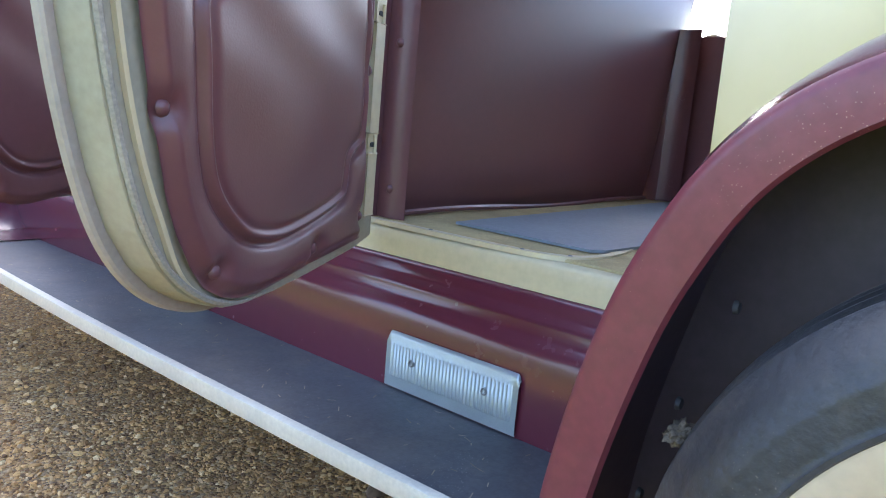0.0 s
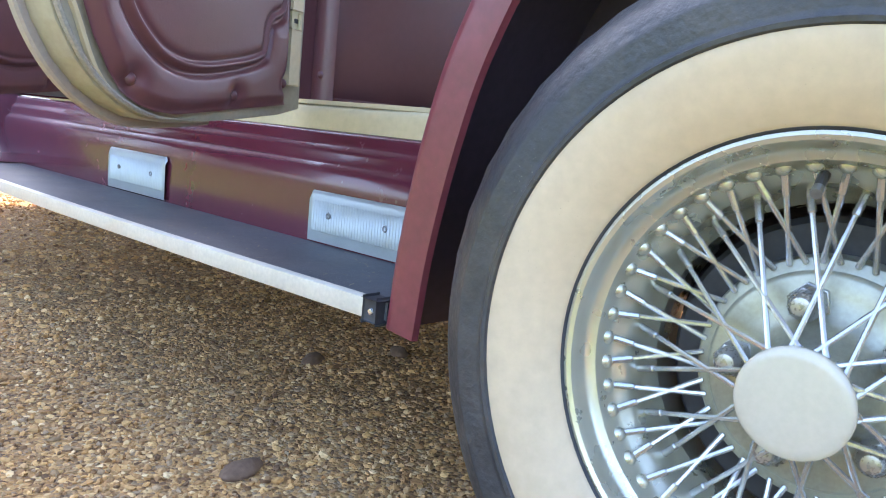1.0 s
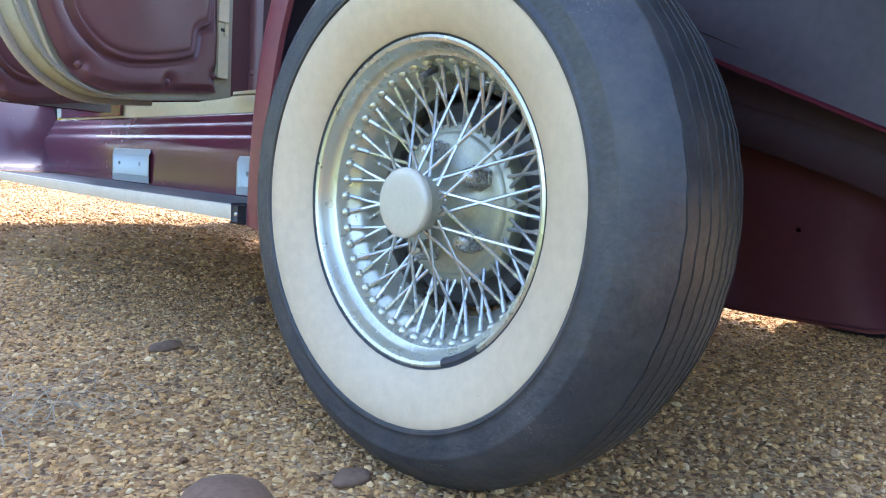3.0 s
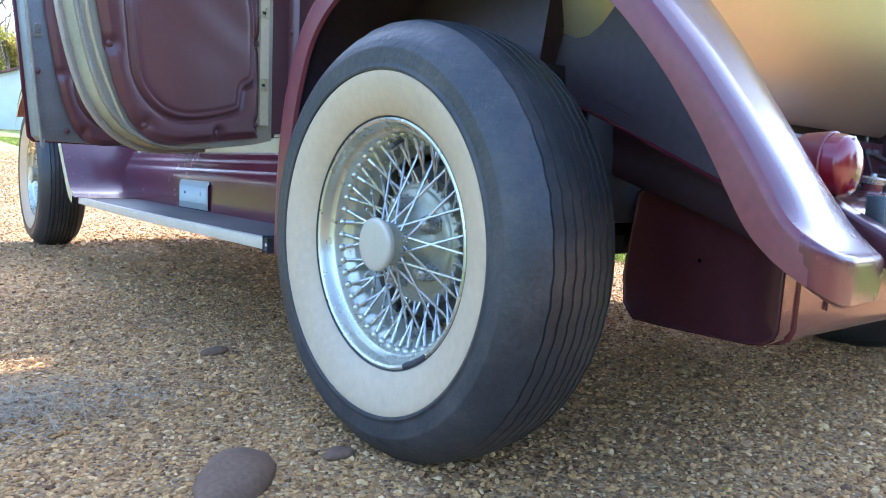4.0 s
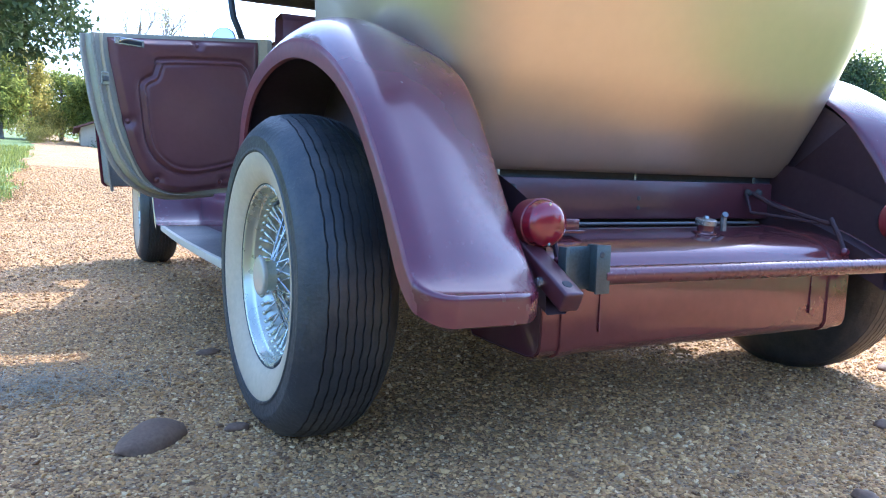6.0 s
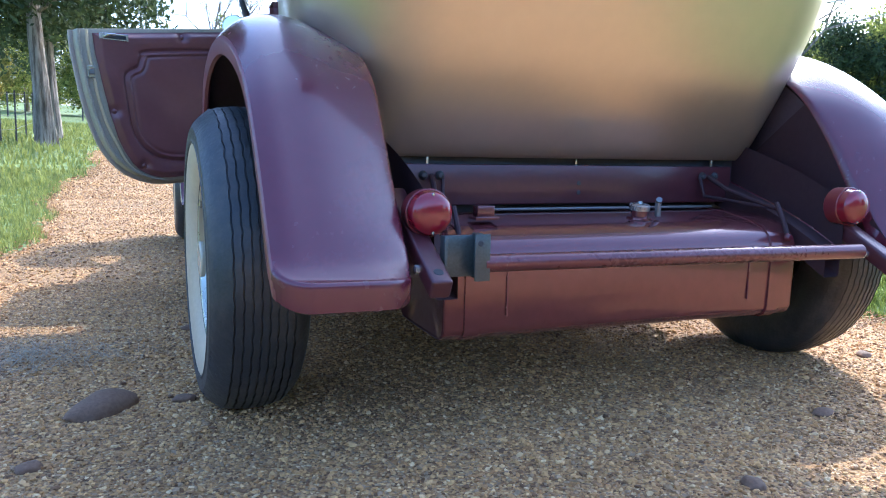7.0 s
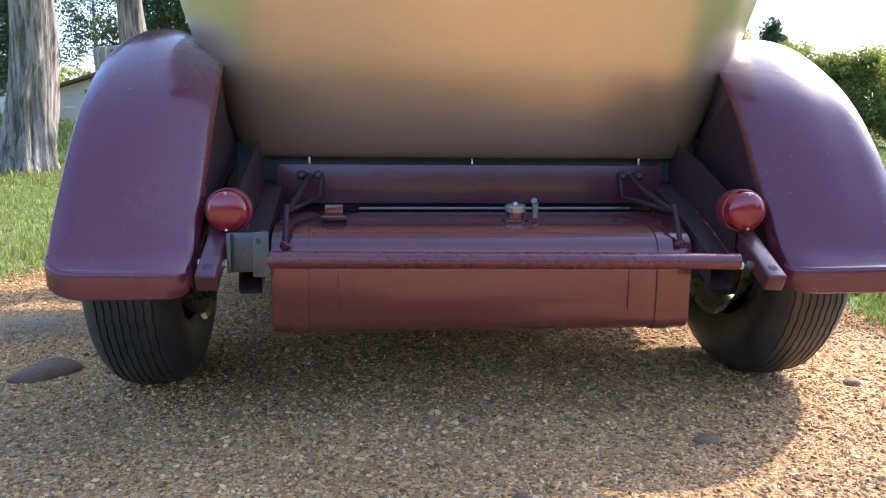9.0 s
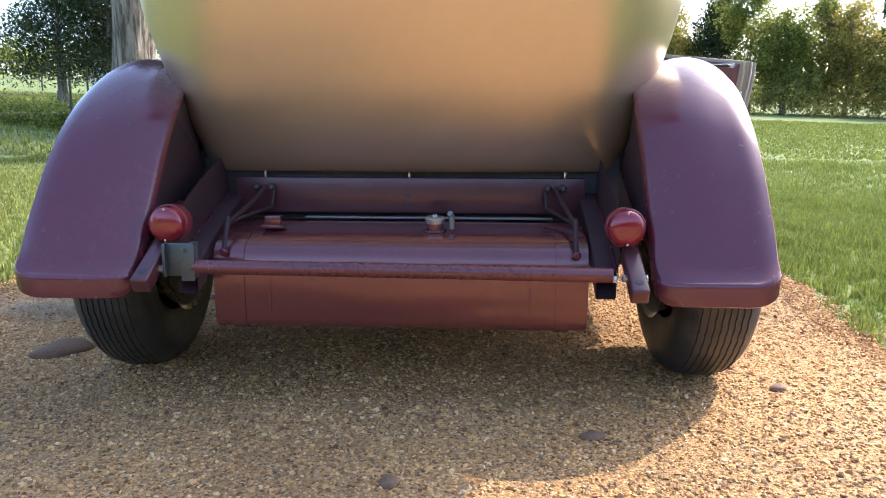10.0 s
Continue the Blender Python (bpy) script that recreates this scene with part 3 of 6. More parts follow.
def fender(side):
    us = [0.0, 0.02, 0.05, 0.09, 0.14, 0.20, 0.27, 0.35, 0.44, 0.54, 0.64, 0.73, 0.81, 0.88, 0.94, 0.98, 1.0]
    # the last rows follow a rounded outer corner
    round_from, radius, turn = 0.948, 0.062, 12
    fs = [round_from * i / 104 for i in range(104)] + [round_from + (1 - round_from) * math.sin(math.pi / 2 * k / turn) for k in range(turn + 1)]
    n = len(fs)
    fine = spline([(a[0], a[1], xo, xi, b, i[0], i[1]) for a, xo, xi, b, i in zip(ARC, XO, XI, BAND, INNER)], 2001)
    c = [fine[round(f * 2000)] for f in fs]
    top, band, well, lip = [], [], [], []
    for i, f in enumerate(fs):
        y, z, xo, xi, w, yi, zi = c[i]
        k0 = round(f * 2000)
        d = fine[min(k0 + 9, 2000)][:2] - fine[max(k0 - 9, 0)][:2]
        d /= np.linalg.norm(d)
        ny, nz = d[1], -d[0]
        fade = smooth((1 - f) / 0.16)
        flip = smooth((f - 0.89) / 0.11) ** 1.8
        tilt = smooth((f - 0.80) / 0.20)
        corner = max(0, i - (n - 1 - turn)) / turn
        ca, sa = math.cos(math.pi / 2 * corner), math.sin(math.pi / 2 * corner)
        xo = xo + radius * (1 - ca)
        row = []
        for u in us:
            x = xo + (xi - xo) * u
            up = (0.006 + 0.010 * smooth(f)) * smooth((1 - f) / 0.10) * math.sin(min(1, u * 5.0) * math.pi / 2) * (1 - u) ** 0.5 + 0.010 * math.sin(u * math.pi) * fade * smooth(f * 1.6)
            # the crown stands high over the wheel
            up += 0.036 * math.exp(-((f - 0.47) / 0.13) ** 2) * math.sin(math.pi * u ** 0.85)
            # a shallow hollow runs down beside the outer bead
            up -= 0.004 * smooth((f - 0.48) / 0.2) * fade * math.exp(-((u - 0.24) / 0.15) ** 2)
            # the tail turns out and stands nearly level before its lip
            out = flip * 0.020 * (1 - max(0, 2 * u - 1) ** 4)
            row.append((side * -x, y + (yi - y) * u + ny * up - out, z + (zi - z) * u + nz * up + 0.006 * flip + tilt * (0.003 - 0.016 * u)))
        ey, ez = row[0][1], row[0][2]
        if corner > 0:
            lip.append((row[0], (side * ca, -sa)))
        if f > 0.58:
            k = (f - 0.58) / 0.42
            row.append((side * -(xi + 0.004), row[-1][1] + 0.02 * k, row[-1][2] - 0.045 * k))
        else:
            row.append((side * -(xi + 0.002), row[-1][1], row[-1][2] - 0.001))
        top.append(row)
        o = side * -xo
        e = side * -0.004
        if corner < 0.3:
            # the flange stands square to the edge, and hangs straight down where it meets the lip
            q = smooth((f - 0.85) / 0.115)
            by, bz = ny * (1 - q), nz * (1 - q) + q
            q = math.hypot(by, bz)
            by, bz = by / q, bz / q
            band.append([(o, ey, ez), (o - e * 0.9, ey - by * 0.004, ez - bz * 0.004), (o - e * 1.2, ey - by * 0.012, ez - bz * 0.012), (o - e * 0.6, ey - by * w, ez - bz * w),
                         (o + e * 1.5, ey - by * (w + 0.003), ez - bz * (w + 0.003)), (o + e * 3, ey - by * (w - 0.004), ez - bz * (w - 0.004))])
        if f > 0.53:
            # behind the wheel the sheet ends along a straight lower edge
            xw, ty, tz = xi - 0.004, 0.12 * y, 0.40 + (z - 0.40) * 0.12
            gap = (zi - (0.593 + 0.44 * (yi + 0.215))) / ((zi - tz) - 0.44 * (yi - ty))
            gap = min(1, max(0.06, gap))
            well.append([(side * -(xo + 0.006), y - ny * 0.010, z - nz * 0.010)] + [(side * -xw, yi - ny * 0.016 + (ty - yi) * gap * q, zi - nz * 0.016 + (tz - zi) * gap * q) for q in (0, 0.5, 1)])
        else:
            well.append([(side * -(xo + 0.006), y - ny * 0.010, z - nz * 0.010), (side * 0.706, yi - ny * 0.016, zi - nz * 0.016), (side * 0.706, 0.5 * y, 0.40 + (z - 0.40) * 0.5), (side * 0.706, 0.12 * y, 0.40 + (z - 0.40) * 0.12)])
    bm = grid(top)
    # the lip runs round the outer corner, along the tail's end and a little way round the inner corner
    lip += [(p, (0.0, -1.0)) for p in top[-1][1:-1]]
    p = lip[-1][0]
    lip.append(((p[0] - side * 0.004, p[1] + 0.016, p[2] + 0.003), (-side * 0.7, -0.7)))
    m = len(lip)
    tall = [(0.92 + 0.08 * smooth(k / 12)) * (1 - 0.30 * smooth((k - m + 6) / 6)) for k in range(m)]
    grid([[(p[0] + v[0] * a, p[1] + v[1] * a, p[2] - b * h) for (p, v), h in zip(lip, tall)] for a, b in ((0, 0), (0.003, 0.003), (0.0045, 0.008), (0.0045, 0.016), (0.003, 0.036), (0.001, 0.054), (-0.004, 0.057), (-0.009, 0.055))], bm=bm)
    bmesh.ops.remove_doubles(bm, verts=bm.verts, dist=1e-4)
    f = part("rear_fender", bm, MAROON, car, "glossy maroon rear fender with flared tail", 50)
    part("fender_flange", grid(band), RED_EDGE, f, "chalky red turned edge with stone chips", 60)
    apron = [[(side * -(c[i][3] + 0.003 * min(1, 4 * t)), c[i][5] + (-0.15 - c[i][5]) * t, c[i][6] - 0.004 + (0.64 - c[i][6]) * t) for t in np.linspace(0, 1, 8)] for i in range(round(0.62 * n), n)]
    part("apron", grid(apron), APRON, f, "maroon inner apron, toned dark for shade")
    part("wheel_well", grid(well), WELL, f, "dark maroon wheel well")
    edge = [r[-1] for r, q in zip(well, fs) if q > 0.60]
    part("well_edge", tube(edge, 0.0035, 6), MAROON, f, "rolled lower edge of the wheel well")
    beadpts = [(r[-2][0] + side * 0.0, r[-2][1], r[-2][2] + 0.003) for r in top[round(0.285 * n):round(0.56 * n)]]
    part("welting", tube(beadpts, 0.004, 6), BLACK, f, "black welting between fender and body")
    for y, z in ((0.445, 0.48), (0.475, 0.36), (0.40, 0.60)):
        part("bolt", moved(lathe([(0.0, 0.006), (0.006, 0.005), (0.008, 0.0)], 10), Matrix.Translation((side * 0.80, y - 0.03, z)) @ Matrix.Rotation(radians(-90), 4, 'Z')), BLACK, f)
    return f


left_fender = fender(-1)
fender(1)
bm = bmesh.new()
bmesh.ops.create_icosphere(bm, subdivisions=4, radius=1)
for v in bm.verts:
    v.co *= 1 + 0.5 * noise.noise(v.co * 2.2) + 0.35 * noise.noise(v.co * 6.0) + 0.22 * noise.noise(v.co * 13.0)
    v.co = Vector((v.co.x * 0.020, v.co.y * 0.013, v.co.z * 0.011))
part("mud_clod", bm, MUD, left_fender, "dry crumbling mud caught inside the fender", 80, Matrix.Translation((-0.855, 0.385, 0.470)))


# ---- front fenders, running boards, sills ----
def front_fender(side):
    c = spline([(2.40, 0.318), (2.48, 0.322), (2.56, 0.36), (2.66, 0.47), (2.80, 0.62), (3.0, 0.76), (3.22, 0.85), (3.47, 0.88), (3.70, 0.85), (3.86, 0.78), (3.97, 0.68)], 44)
    rows = [[(side * (0.62 + 0.325 * u), y, z + 0.035 * math.sin(u * math.pi * 0.62) * min(1, max(0, (z - 0.32) / 0.15))) for u in np.linspace(0, 1, 10)] for y, z in c]
    f = part("front_fender", grid(rows), MAROON, car, "glossy maroon front fender sweeping into the running board", 60)
    part("fender_flange", grid([[(side * 0.945, y, z + 0.015), (side * 0.949, y, z), (side * 0.946, y + 0.02, z - 0.03)] for y, z in c[4:]]), CREAM_OLD, f, "worn pale fender edge")


for s in (-1, 1):
    front_fender(s)
    bow = lambda y: 0.016 * math.sin(math.pi * min(1.0, max(0.0, (y - 0.55) / 1.9)))
    bm = grid([[(s * (x + (bow(y) if x > 0.9 else 0)), y, z) for x, z in ((0.69, 0.30), (0.69, 0.312), (0.71, 0.3145), (0.915, 0.3145), (0.9155, 0.290), (0.69, 0.285))] for y in np.linspace(0.515, 2.45, 30)])
    board = part("running_board", bm, MAT_RUBBER, car, "running board covered in dusty dark rubber", 30)
    part("edge_trim", grid([[(s * (x + bow(y)), y, z) for x, z in ((0.911, 0.3150), (0.9125, 0.3168), (0.925, 0.3170), (0.9275, 0.3155), (0.928, 0.312), (0.928, 0.292), (0.9265, 0.289), (0.916, 0.288))] for y in np.linspace(0.548, 2.452, 40)]), ALU_DULL, board, "dull aluminium edge strip")
    part("end_cap", box(s * 0.905, s * 0.9275, 0.520, 0.546, 0.286, 0.317, 0.004), BLACK, board, "black end clip")
    part("end_screw", moved(lathe([(0.0, 0.003), (0.004, 0.002), (0.005, 0.0)], 10), Matrix.Translation((s * 0.9278, 0.533, 0.300)) @ Matrix.Rotation(math.pi if s < 0 else 0, 4, 'Z')), CHROME, board)
    prof = [(0.702, 0.300), (0.702, 0.345), (0.700, 0.415), (0.698, 0.445), (0.692, 0.456), (0.684, 0.462), (0.679, 0.469), (0.679, 0.482), (0.676, 0.490), (0.668, 0.496), (0.664, 0.504), (0.663, 0.514), (0.658, 0.522), (0.645, 0.526), (0.60, 0.527)]
    sill = part("sill", grid([[(s * x, y, z) for x, z in prof] for y in np.linspace(0.33, 2.60, 34)]), MAROON, car, "stepped maroon sill under the doors", 75)
    dprof = [(0.652, 0.524), (0.651, 0.550), (0.650, 0.564), (0.645, 0.571), (0.56, 0.572)]
    part("door_sill", grid([[(s * x, y, z) for x, z in dprof] for y in np.linspace(0.40, 2.35, 20)]), CREAM_OLD, car, "worn cream door sill", 60)
    strip = spline([(0.640, 1.10), (0.640, 0.95), (0.638, 0.80), (0.630, 0.72), (0.60, 0.675), (0.54, 0.660), (0.44, 0.675), (0.30, 0.715)], 40)
    rows = []
    for k, (x, y) in enumerate(strip):
        d = strip[min(k + 1, 39)] - strip[max(k - 1, 0)]
        d /= np.hypot(*d)
        rows.append([(s * (x + w * d[1]), y - w * d[0], z) for w, z in ((-0.009, 0.572), (-0.008, 0.580), (0.008, 0.580), (0.009, 0.572))])
    part("sill_strip", grid(rows), CREAM_OLD, car, "pale scuffed tread strip")
    for k in (6, 14, 21):
        part("strip_screw", moved(lathe([(0.0, 0.0015), (0.003, 0.001), (0.004, 0.0)], 8, 'Z'), Matrix.Translation((s * strip[k][0], strip[k][1], 0.5802))), STEEL, car)

# ribbed step plates on the sill
def step_plate(y0, y1, z0, z1):
    n = 111
    rows = []
    h = z1 - z0
    for i in range(n + 1):
        y = y0 + (y1 - y0) * i / n
        ribbed = 0.04 < i / n < 0.96
        x = 0.0022 if (i % 3 and ribbed) else 0.0
        cut = 0.010 * max(0, 1 - min(i, n - i) / 1.6)
        rows.append([(-0.7055, y, z0), (-0.7085, y, z0), (-0.709, y, z0 + 0.2 * h), (-0.709 - x, y, z0 + 0.21 * h), (-0.709 - x, y, z0 + 0.80 * h), (-0.709, y, z0 + 0.815 * h),
                     (-0.7085, y, z1 - 0.008 - cut), (-0.706, y, z1 - 0.002 - cut), (-0.703, y, z1 - cut)])
    bm = grid(rows)
    p = part("step_plate", bm, ALU, car, "ribbed cast aluminium step plate with two screws", 40)
    for t in (0.22, 0.78):
        part("screw", moved(lathe([(0.0, 0.0005), (0.0028, 0.0008), (0.0042, 0.003), (0.0058, 0.003), (0.0068, 0.0)], 14), Matrix.Translation((-0.7095, y0 + (y1 - y0) * t, z0 + 0.55 * h)) @ Matrix.Rotation(math.pi, 4, 'Z')), STEEL, p)


step_plate(0.683, 0.953, 0.3175, 0.412)
step_plate(1.500, 1.80, 0.3175, 0.420)

# ---- body tub ----
TUB = spline([(0.622, 0.602, -0.170), (0.632, 0.610, -0.184), (0.665, 0.628, -0.216), (0.73, 0.655, -0.266), (0.82, 0.690, -0.322), (0.93, 0.730, -0.373), (1.05, 0.762, -0.424), (1.18, 0.778, -0.470)], 30)


def tub_row(z, w, yr, front):
    r = 0.06 + 0.29 * (1 - math.exp(-(z - 0.6) / 0.25))
    wf = 0.688 + 0.03 * (z - 0.62)
    side = [wf + (w - wf) * smooth(k / 5) for k in range(6)]
    pts = [(-side[k], front + (yr + r - front) * k / 5) for k in range(5)]
    for k in range(13):
        a = math.pi + math.pi / 2 * k / 12
        pts.append((-w + r + r * math.cos(a), yr + r + r * math.sin(a)))
    for k in range(1, 12):
        pts.append((-w + r + (2 * w - 2 * r) * k / 12, yr - 0.02 * math.sin(math.pi * k / 12)))
    for k in range(13):
        a = -math.pi / 2 + math.pi / 2 * k / 12
        pts.append((w - r + r * math.cos(a), yr + r + r * math.sin(a)))
    pts += [(side[5 - k], yr + r + (front - yr - r) * k / 5) for k in range(1, 6)]
    return [(x, y, z) for x, y in pts]


rows = [tub_row(z, w, y, 0.462) for z, w, y in TUB]
rim = rows[-1]
rows += [[(x * 0.985, y + (0.01 if y < 0 else 0), 1.192) for x, y, z in rim], [(x * 0.96, y + (0.03 if y < 0 else 0), 1.185) for x, y, z in rim]]
rows += [[(x * 0.955, y + (0.035 if y < 0.4 else 0), z + 0.012) for x, y, z in row] for row in rows[29:0:-3]]
body = part("body", grid(rows), CREAM, car, "smooth cream rear body tub", 60)
part("underside", box(-0.56, 0.56, -0.13, 0.9, 0.545, 0.572), BLACK, car)
for x in (-0.431, 0.0, 0.458):
    part("body_tab", box(x - 0.003, x + 0.003, -0.173, -0.166, 0.602, 0.624, 0.001), CHROME_OLD, body)

# interior
part("floor_pan", box(-0.622, 0.66, 0.10, 2.6, 0.545, 0.5765, 0.004), CARPET, car, "tan carpeted floor")
mat_pts = [(-0.530, 0.975), (-0.540, 0.69), (-0.52, 0.672), (-0.40, 0.668), (0.50, 0.70), (0.53, 1.045)]
bm = bmesh.new()
f0 = bm.faces.new([bm.verts.new((x, y, 0.5785)) for x, y in mat_pts])
for v in bmesh.ops.extrude_face_region(bm, geom=[f0])["geom"]:
    if isinstance(v, bmesh.types.BMVert):
        v.co.z += 0.005
tagged(part("floor_mat", bm, GREYMAT, car), "grey ribbed floor mat")


def seat_back():
    rows = []
    for i in range(41):
        u = i / 40
        row = []
        for j in range(25):
            t = j / 24
            x = -0.614 + (1.194 + 0.12 * t) * u
            y = 1.115 + 0.035 * u + (0.05 - 0.08 * u) * t
            puff = 0.03 * (1 - abs(2 * u - 1) ** 8) * (1 - abs(2 * t - 1) ** 6)
            z = 0.578 + 0.615 * t
            row.append((x, y - puff, z))
        rows.append(row)
    bm = grid(rows)
    r2 = [[rows[i][24] for i in range(41)], [(p[0], p[1] + 0.03, p[2] + 0.03) for p in (rows[i][24] for i in range(41))], [(p[0], p[1] + 0.12, p[2] + 0.025) for p in (rows[i][24] for i in range(41))], [(p[0], p[1] + 0.14, p[2] - 0.4) for p in (rows[i][24] for i in range(41))]]
    grid(r2, bm=bm)
    s = part("front_seat", bm, VINYL, car, "creased maroon vinyl back of the front seat", 50)
    part("carpet_edge", tube([(-0.60 + 1.15 * u, 1.083 + 0.045 * u, 0.583 + 0.004 * math.sin(9 * u)) for u in np.linspace(0, 1, 20)], 0.006, 6), VINYL, s)

    # cushion, seen only through the door openings
    rows = []
    for i in range(25):
        u = i / 24
        rows.append([(-0.600 + 1.2 * u, 1.19 + 0.46 * t + 0.02 * (1 - abs(2 * u - 1) ** 6), 0.775 + 0.03 * (1 - abs(2 * u - 1) ** 6) * (1 - abs(2 * t - 1) ** 4)) for t in np.linspace(0, 1, 13)])
        rows[-1] += [(rows[-1][-1][0], 1.675, 0.74), (rows[-1][-1][0], 1.66, 0.575)]
    bm = grid(rows)
    for r in (rows[0], rows[-1]):
        grid([r[:13], [(p[0], p[1], 0.575) for p in r[:13]]], bm=bm)
    part("seat_cushion", bm, VINYL, s, "maroon vinyl seat cushion", 50)


seat_back()
for s in (-1, 1):
    # hinge post, its trim strip and the quarter trim
    post = part("door_post", box(s * 0.600, s * 0.650, 1.112, 1.175, 0.572, 1.09, 0.004), VINYL, car, "vinyl covered hinge post")
    n = 14
    bm = grid([[(s * (0.600 + 0.008 * math.sin(math.pi * j / 8)), 1.040 + 0.072 * j / 8, 0.578 + 0.512 * i / n) for j in range(9)] for i in range(n + 1)])
    strip = part("post_trim", bm, VINYL, car, "buttoned maroon vinyl trim strip")
    for z in (0.632, 0.892):
        part("button", moved(lathe([(0.0, 0.007), (0.004, 0.0062), (0.0075, 0.003), (0.009, 0.0)], 14), Matrix.Translation((s * 0.607, 1.075, z)) @ Matrix.Rotation(math.pi if s < 0 else 0, 4, 'Z')), VINYL, strip)
bm = grid([[(0.652 - 0.014 * math.sin(math.pi * j / 8) + 0.02 * i / 12, 0.62 + 0.56 * j / 8, 0.576 + 0.50 * i / 12) for j in range(9)] for i in range(13)])
part("quarter_trim", bm, VINYL, car, "padded maroon side trim")
part("quarter_trim", grid([[(-0.655, 0.47 - 0.5 * j / 6, 0.60 + 0.5 * i / 6) for j in range(7)] for i in range(7)]), VINYL, car, "padded maroon side trim")

# ---- doors ----
SHELL = [(0.03, 0.558), (0.10, 0.543), (0.25, 0.526), (0.34, 0.518), (0.41, 0.515), (0.455, 0.519), (0.50, 0.533), (0.54, 0.555), (0.575, 0.586), (0.605, 0.628), (0.630, 0.685), (0.650, 0.750), (0.667, 0.825), (0.680, 0.905), (0.688, 0.96), (0.690, 1.010), (0.03, 1.088)]
ZB = [(0.03, 0.575), (0.10, 0.562), (0.25, 0.544), (0.34, 0.534), (0.40, 0.528), (0.44, 0.530), (0.47, 0.537), (0.50, 0.552), (0.53, 0.580), (0.555, 0.62), (0.575, 0.665), (0.595, 0.735), (0.610, 0.80), (0.625, 0.87), (0.638, 0.94), (0.645, 0.999)]
PANEL = [(0.128, 0.90), (0.120, 0.80), (0.124, 0.727), (0.138, 0.708), (0.165, 0.692), (0.173, 0.655), (0.188, 0.630), (0.26, 0.608), (0.36, 0.591), (0.43, 0.598), (0.475, 0.622), (0.510, 0.66), (0.528, 0.71), (0.538, 0.79), (0.545, 0.862), (0.528, 0.888), (0.502, 0.903), (0.490, 0.935), (0.465, 0.958), (0.21, 0.986), (0.160, 0.978), (0.138, 0.95)]
BUTTONS = [(0.583, 0.752), (0.489, 0.571), (0.257, 0.567), (0.343, 1.018), (0.108, 0.60), (0.108, 0.83)]


def edge_distance(px, pz, poly):
    """Signed distances of arrays of points to a closed outline, positive inside."""
    p = np.array(poly)
    q = np.roll(p, -1, 0)
    best, inside = np.full(px.shape, 1e9), np.zeros(px.shape, bool)
    for (ax, az), (bx, bz) in zip(p, q):
        dx, dz = bx - ax, bz - az
        t = np.clip(((px - ax) * dx + (pz - az) * dz) / (dx * dx + dz * dz), 0, 1)
        best = np.minimum(best, np.hypot(px - ax - t * dx, pz - az - t * dz))
        inside ^= ((az > pz) != (bz > pz)) & (px < dx * (pz - az) / (dz if dz else 1e-9) + ax)
    return np.where(inside, best, -best)


def ramp(t):
    t = np.clip(t, 0, 1)
    return t * t * (3 - 2 * t)


def trim_panel(ring, panel, buttons, sx):
    """Padded vinyl: a raised field inside a stitched groove and a welt, tucked in at the buttons."""
    us = np.concatenate([np.linspace(0.098, 0.56, 190), np.linspace(0.562, 0.645, 40)])
    zb = np.interp(us, [a for a, _ in ring], [b for _, b in ring])
    zt = 1.075 - 0.121 * (us - 0.03)
    outline = ([(u, z) for u, z in zip(us, zb)] + [(u, z) for u, z in zip(us[::-1], zt[::-1])])[::8]
    ts = np.linspace(0, 1, 200)
    u = np.repeat(us[:, None], 200, 1)
    z = zb[:, None] + np.maximum(zt - zb, 0.001)[:, None] * ts[None]
    panel = [tuple(q) for q in spline(panel + panel[:1], 140)[:-1]]
    de = np.maximum(0, edge_distance(u, z, outline))
    dp = edge_distance(u, z, panel)
    h = 0.004 + 0.014 * ramp(de / 0.022)
    h += np.where(dp > 0, 0.005 * ramp(dp / 0.035), 0.003 * ramp(-dp / 0.03))
    h -= 0.0065 * np.exp(-(dp / 0.0055) ** 2)
    h += 0.0042 * np.exp(-((dp - 0.0110) / 0.0048) ** 2) - 0.0024 * np.exp(-((dp - 0.0195) / 0.0040) ** 2)
    for bu, bz in buttons:
        h -= 0.012 * np.exp(-((u - bu) ** 2 + (z - bz) ** 2) / 0.00030)
    h += 0.0020 * np.sin(u * 23 + 3 * np.sin(z * 11)) * np.sin(z * 17 + sx)
    return grid([[(sx * a, -b, c) for a, b, c in zip(*row)] for row in zip(u, h, z)])


TRIM_L = as_mesh("trim", trim_panel(ZB, PANEL, BUTTONS, -1), VINYL, 60)
TRIM_R = as_mesh("trim", trim_panel(ZB, PANEL, BUTTONS, 1), VINYL, 60)


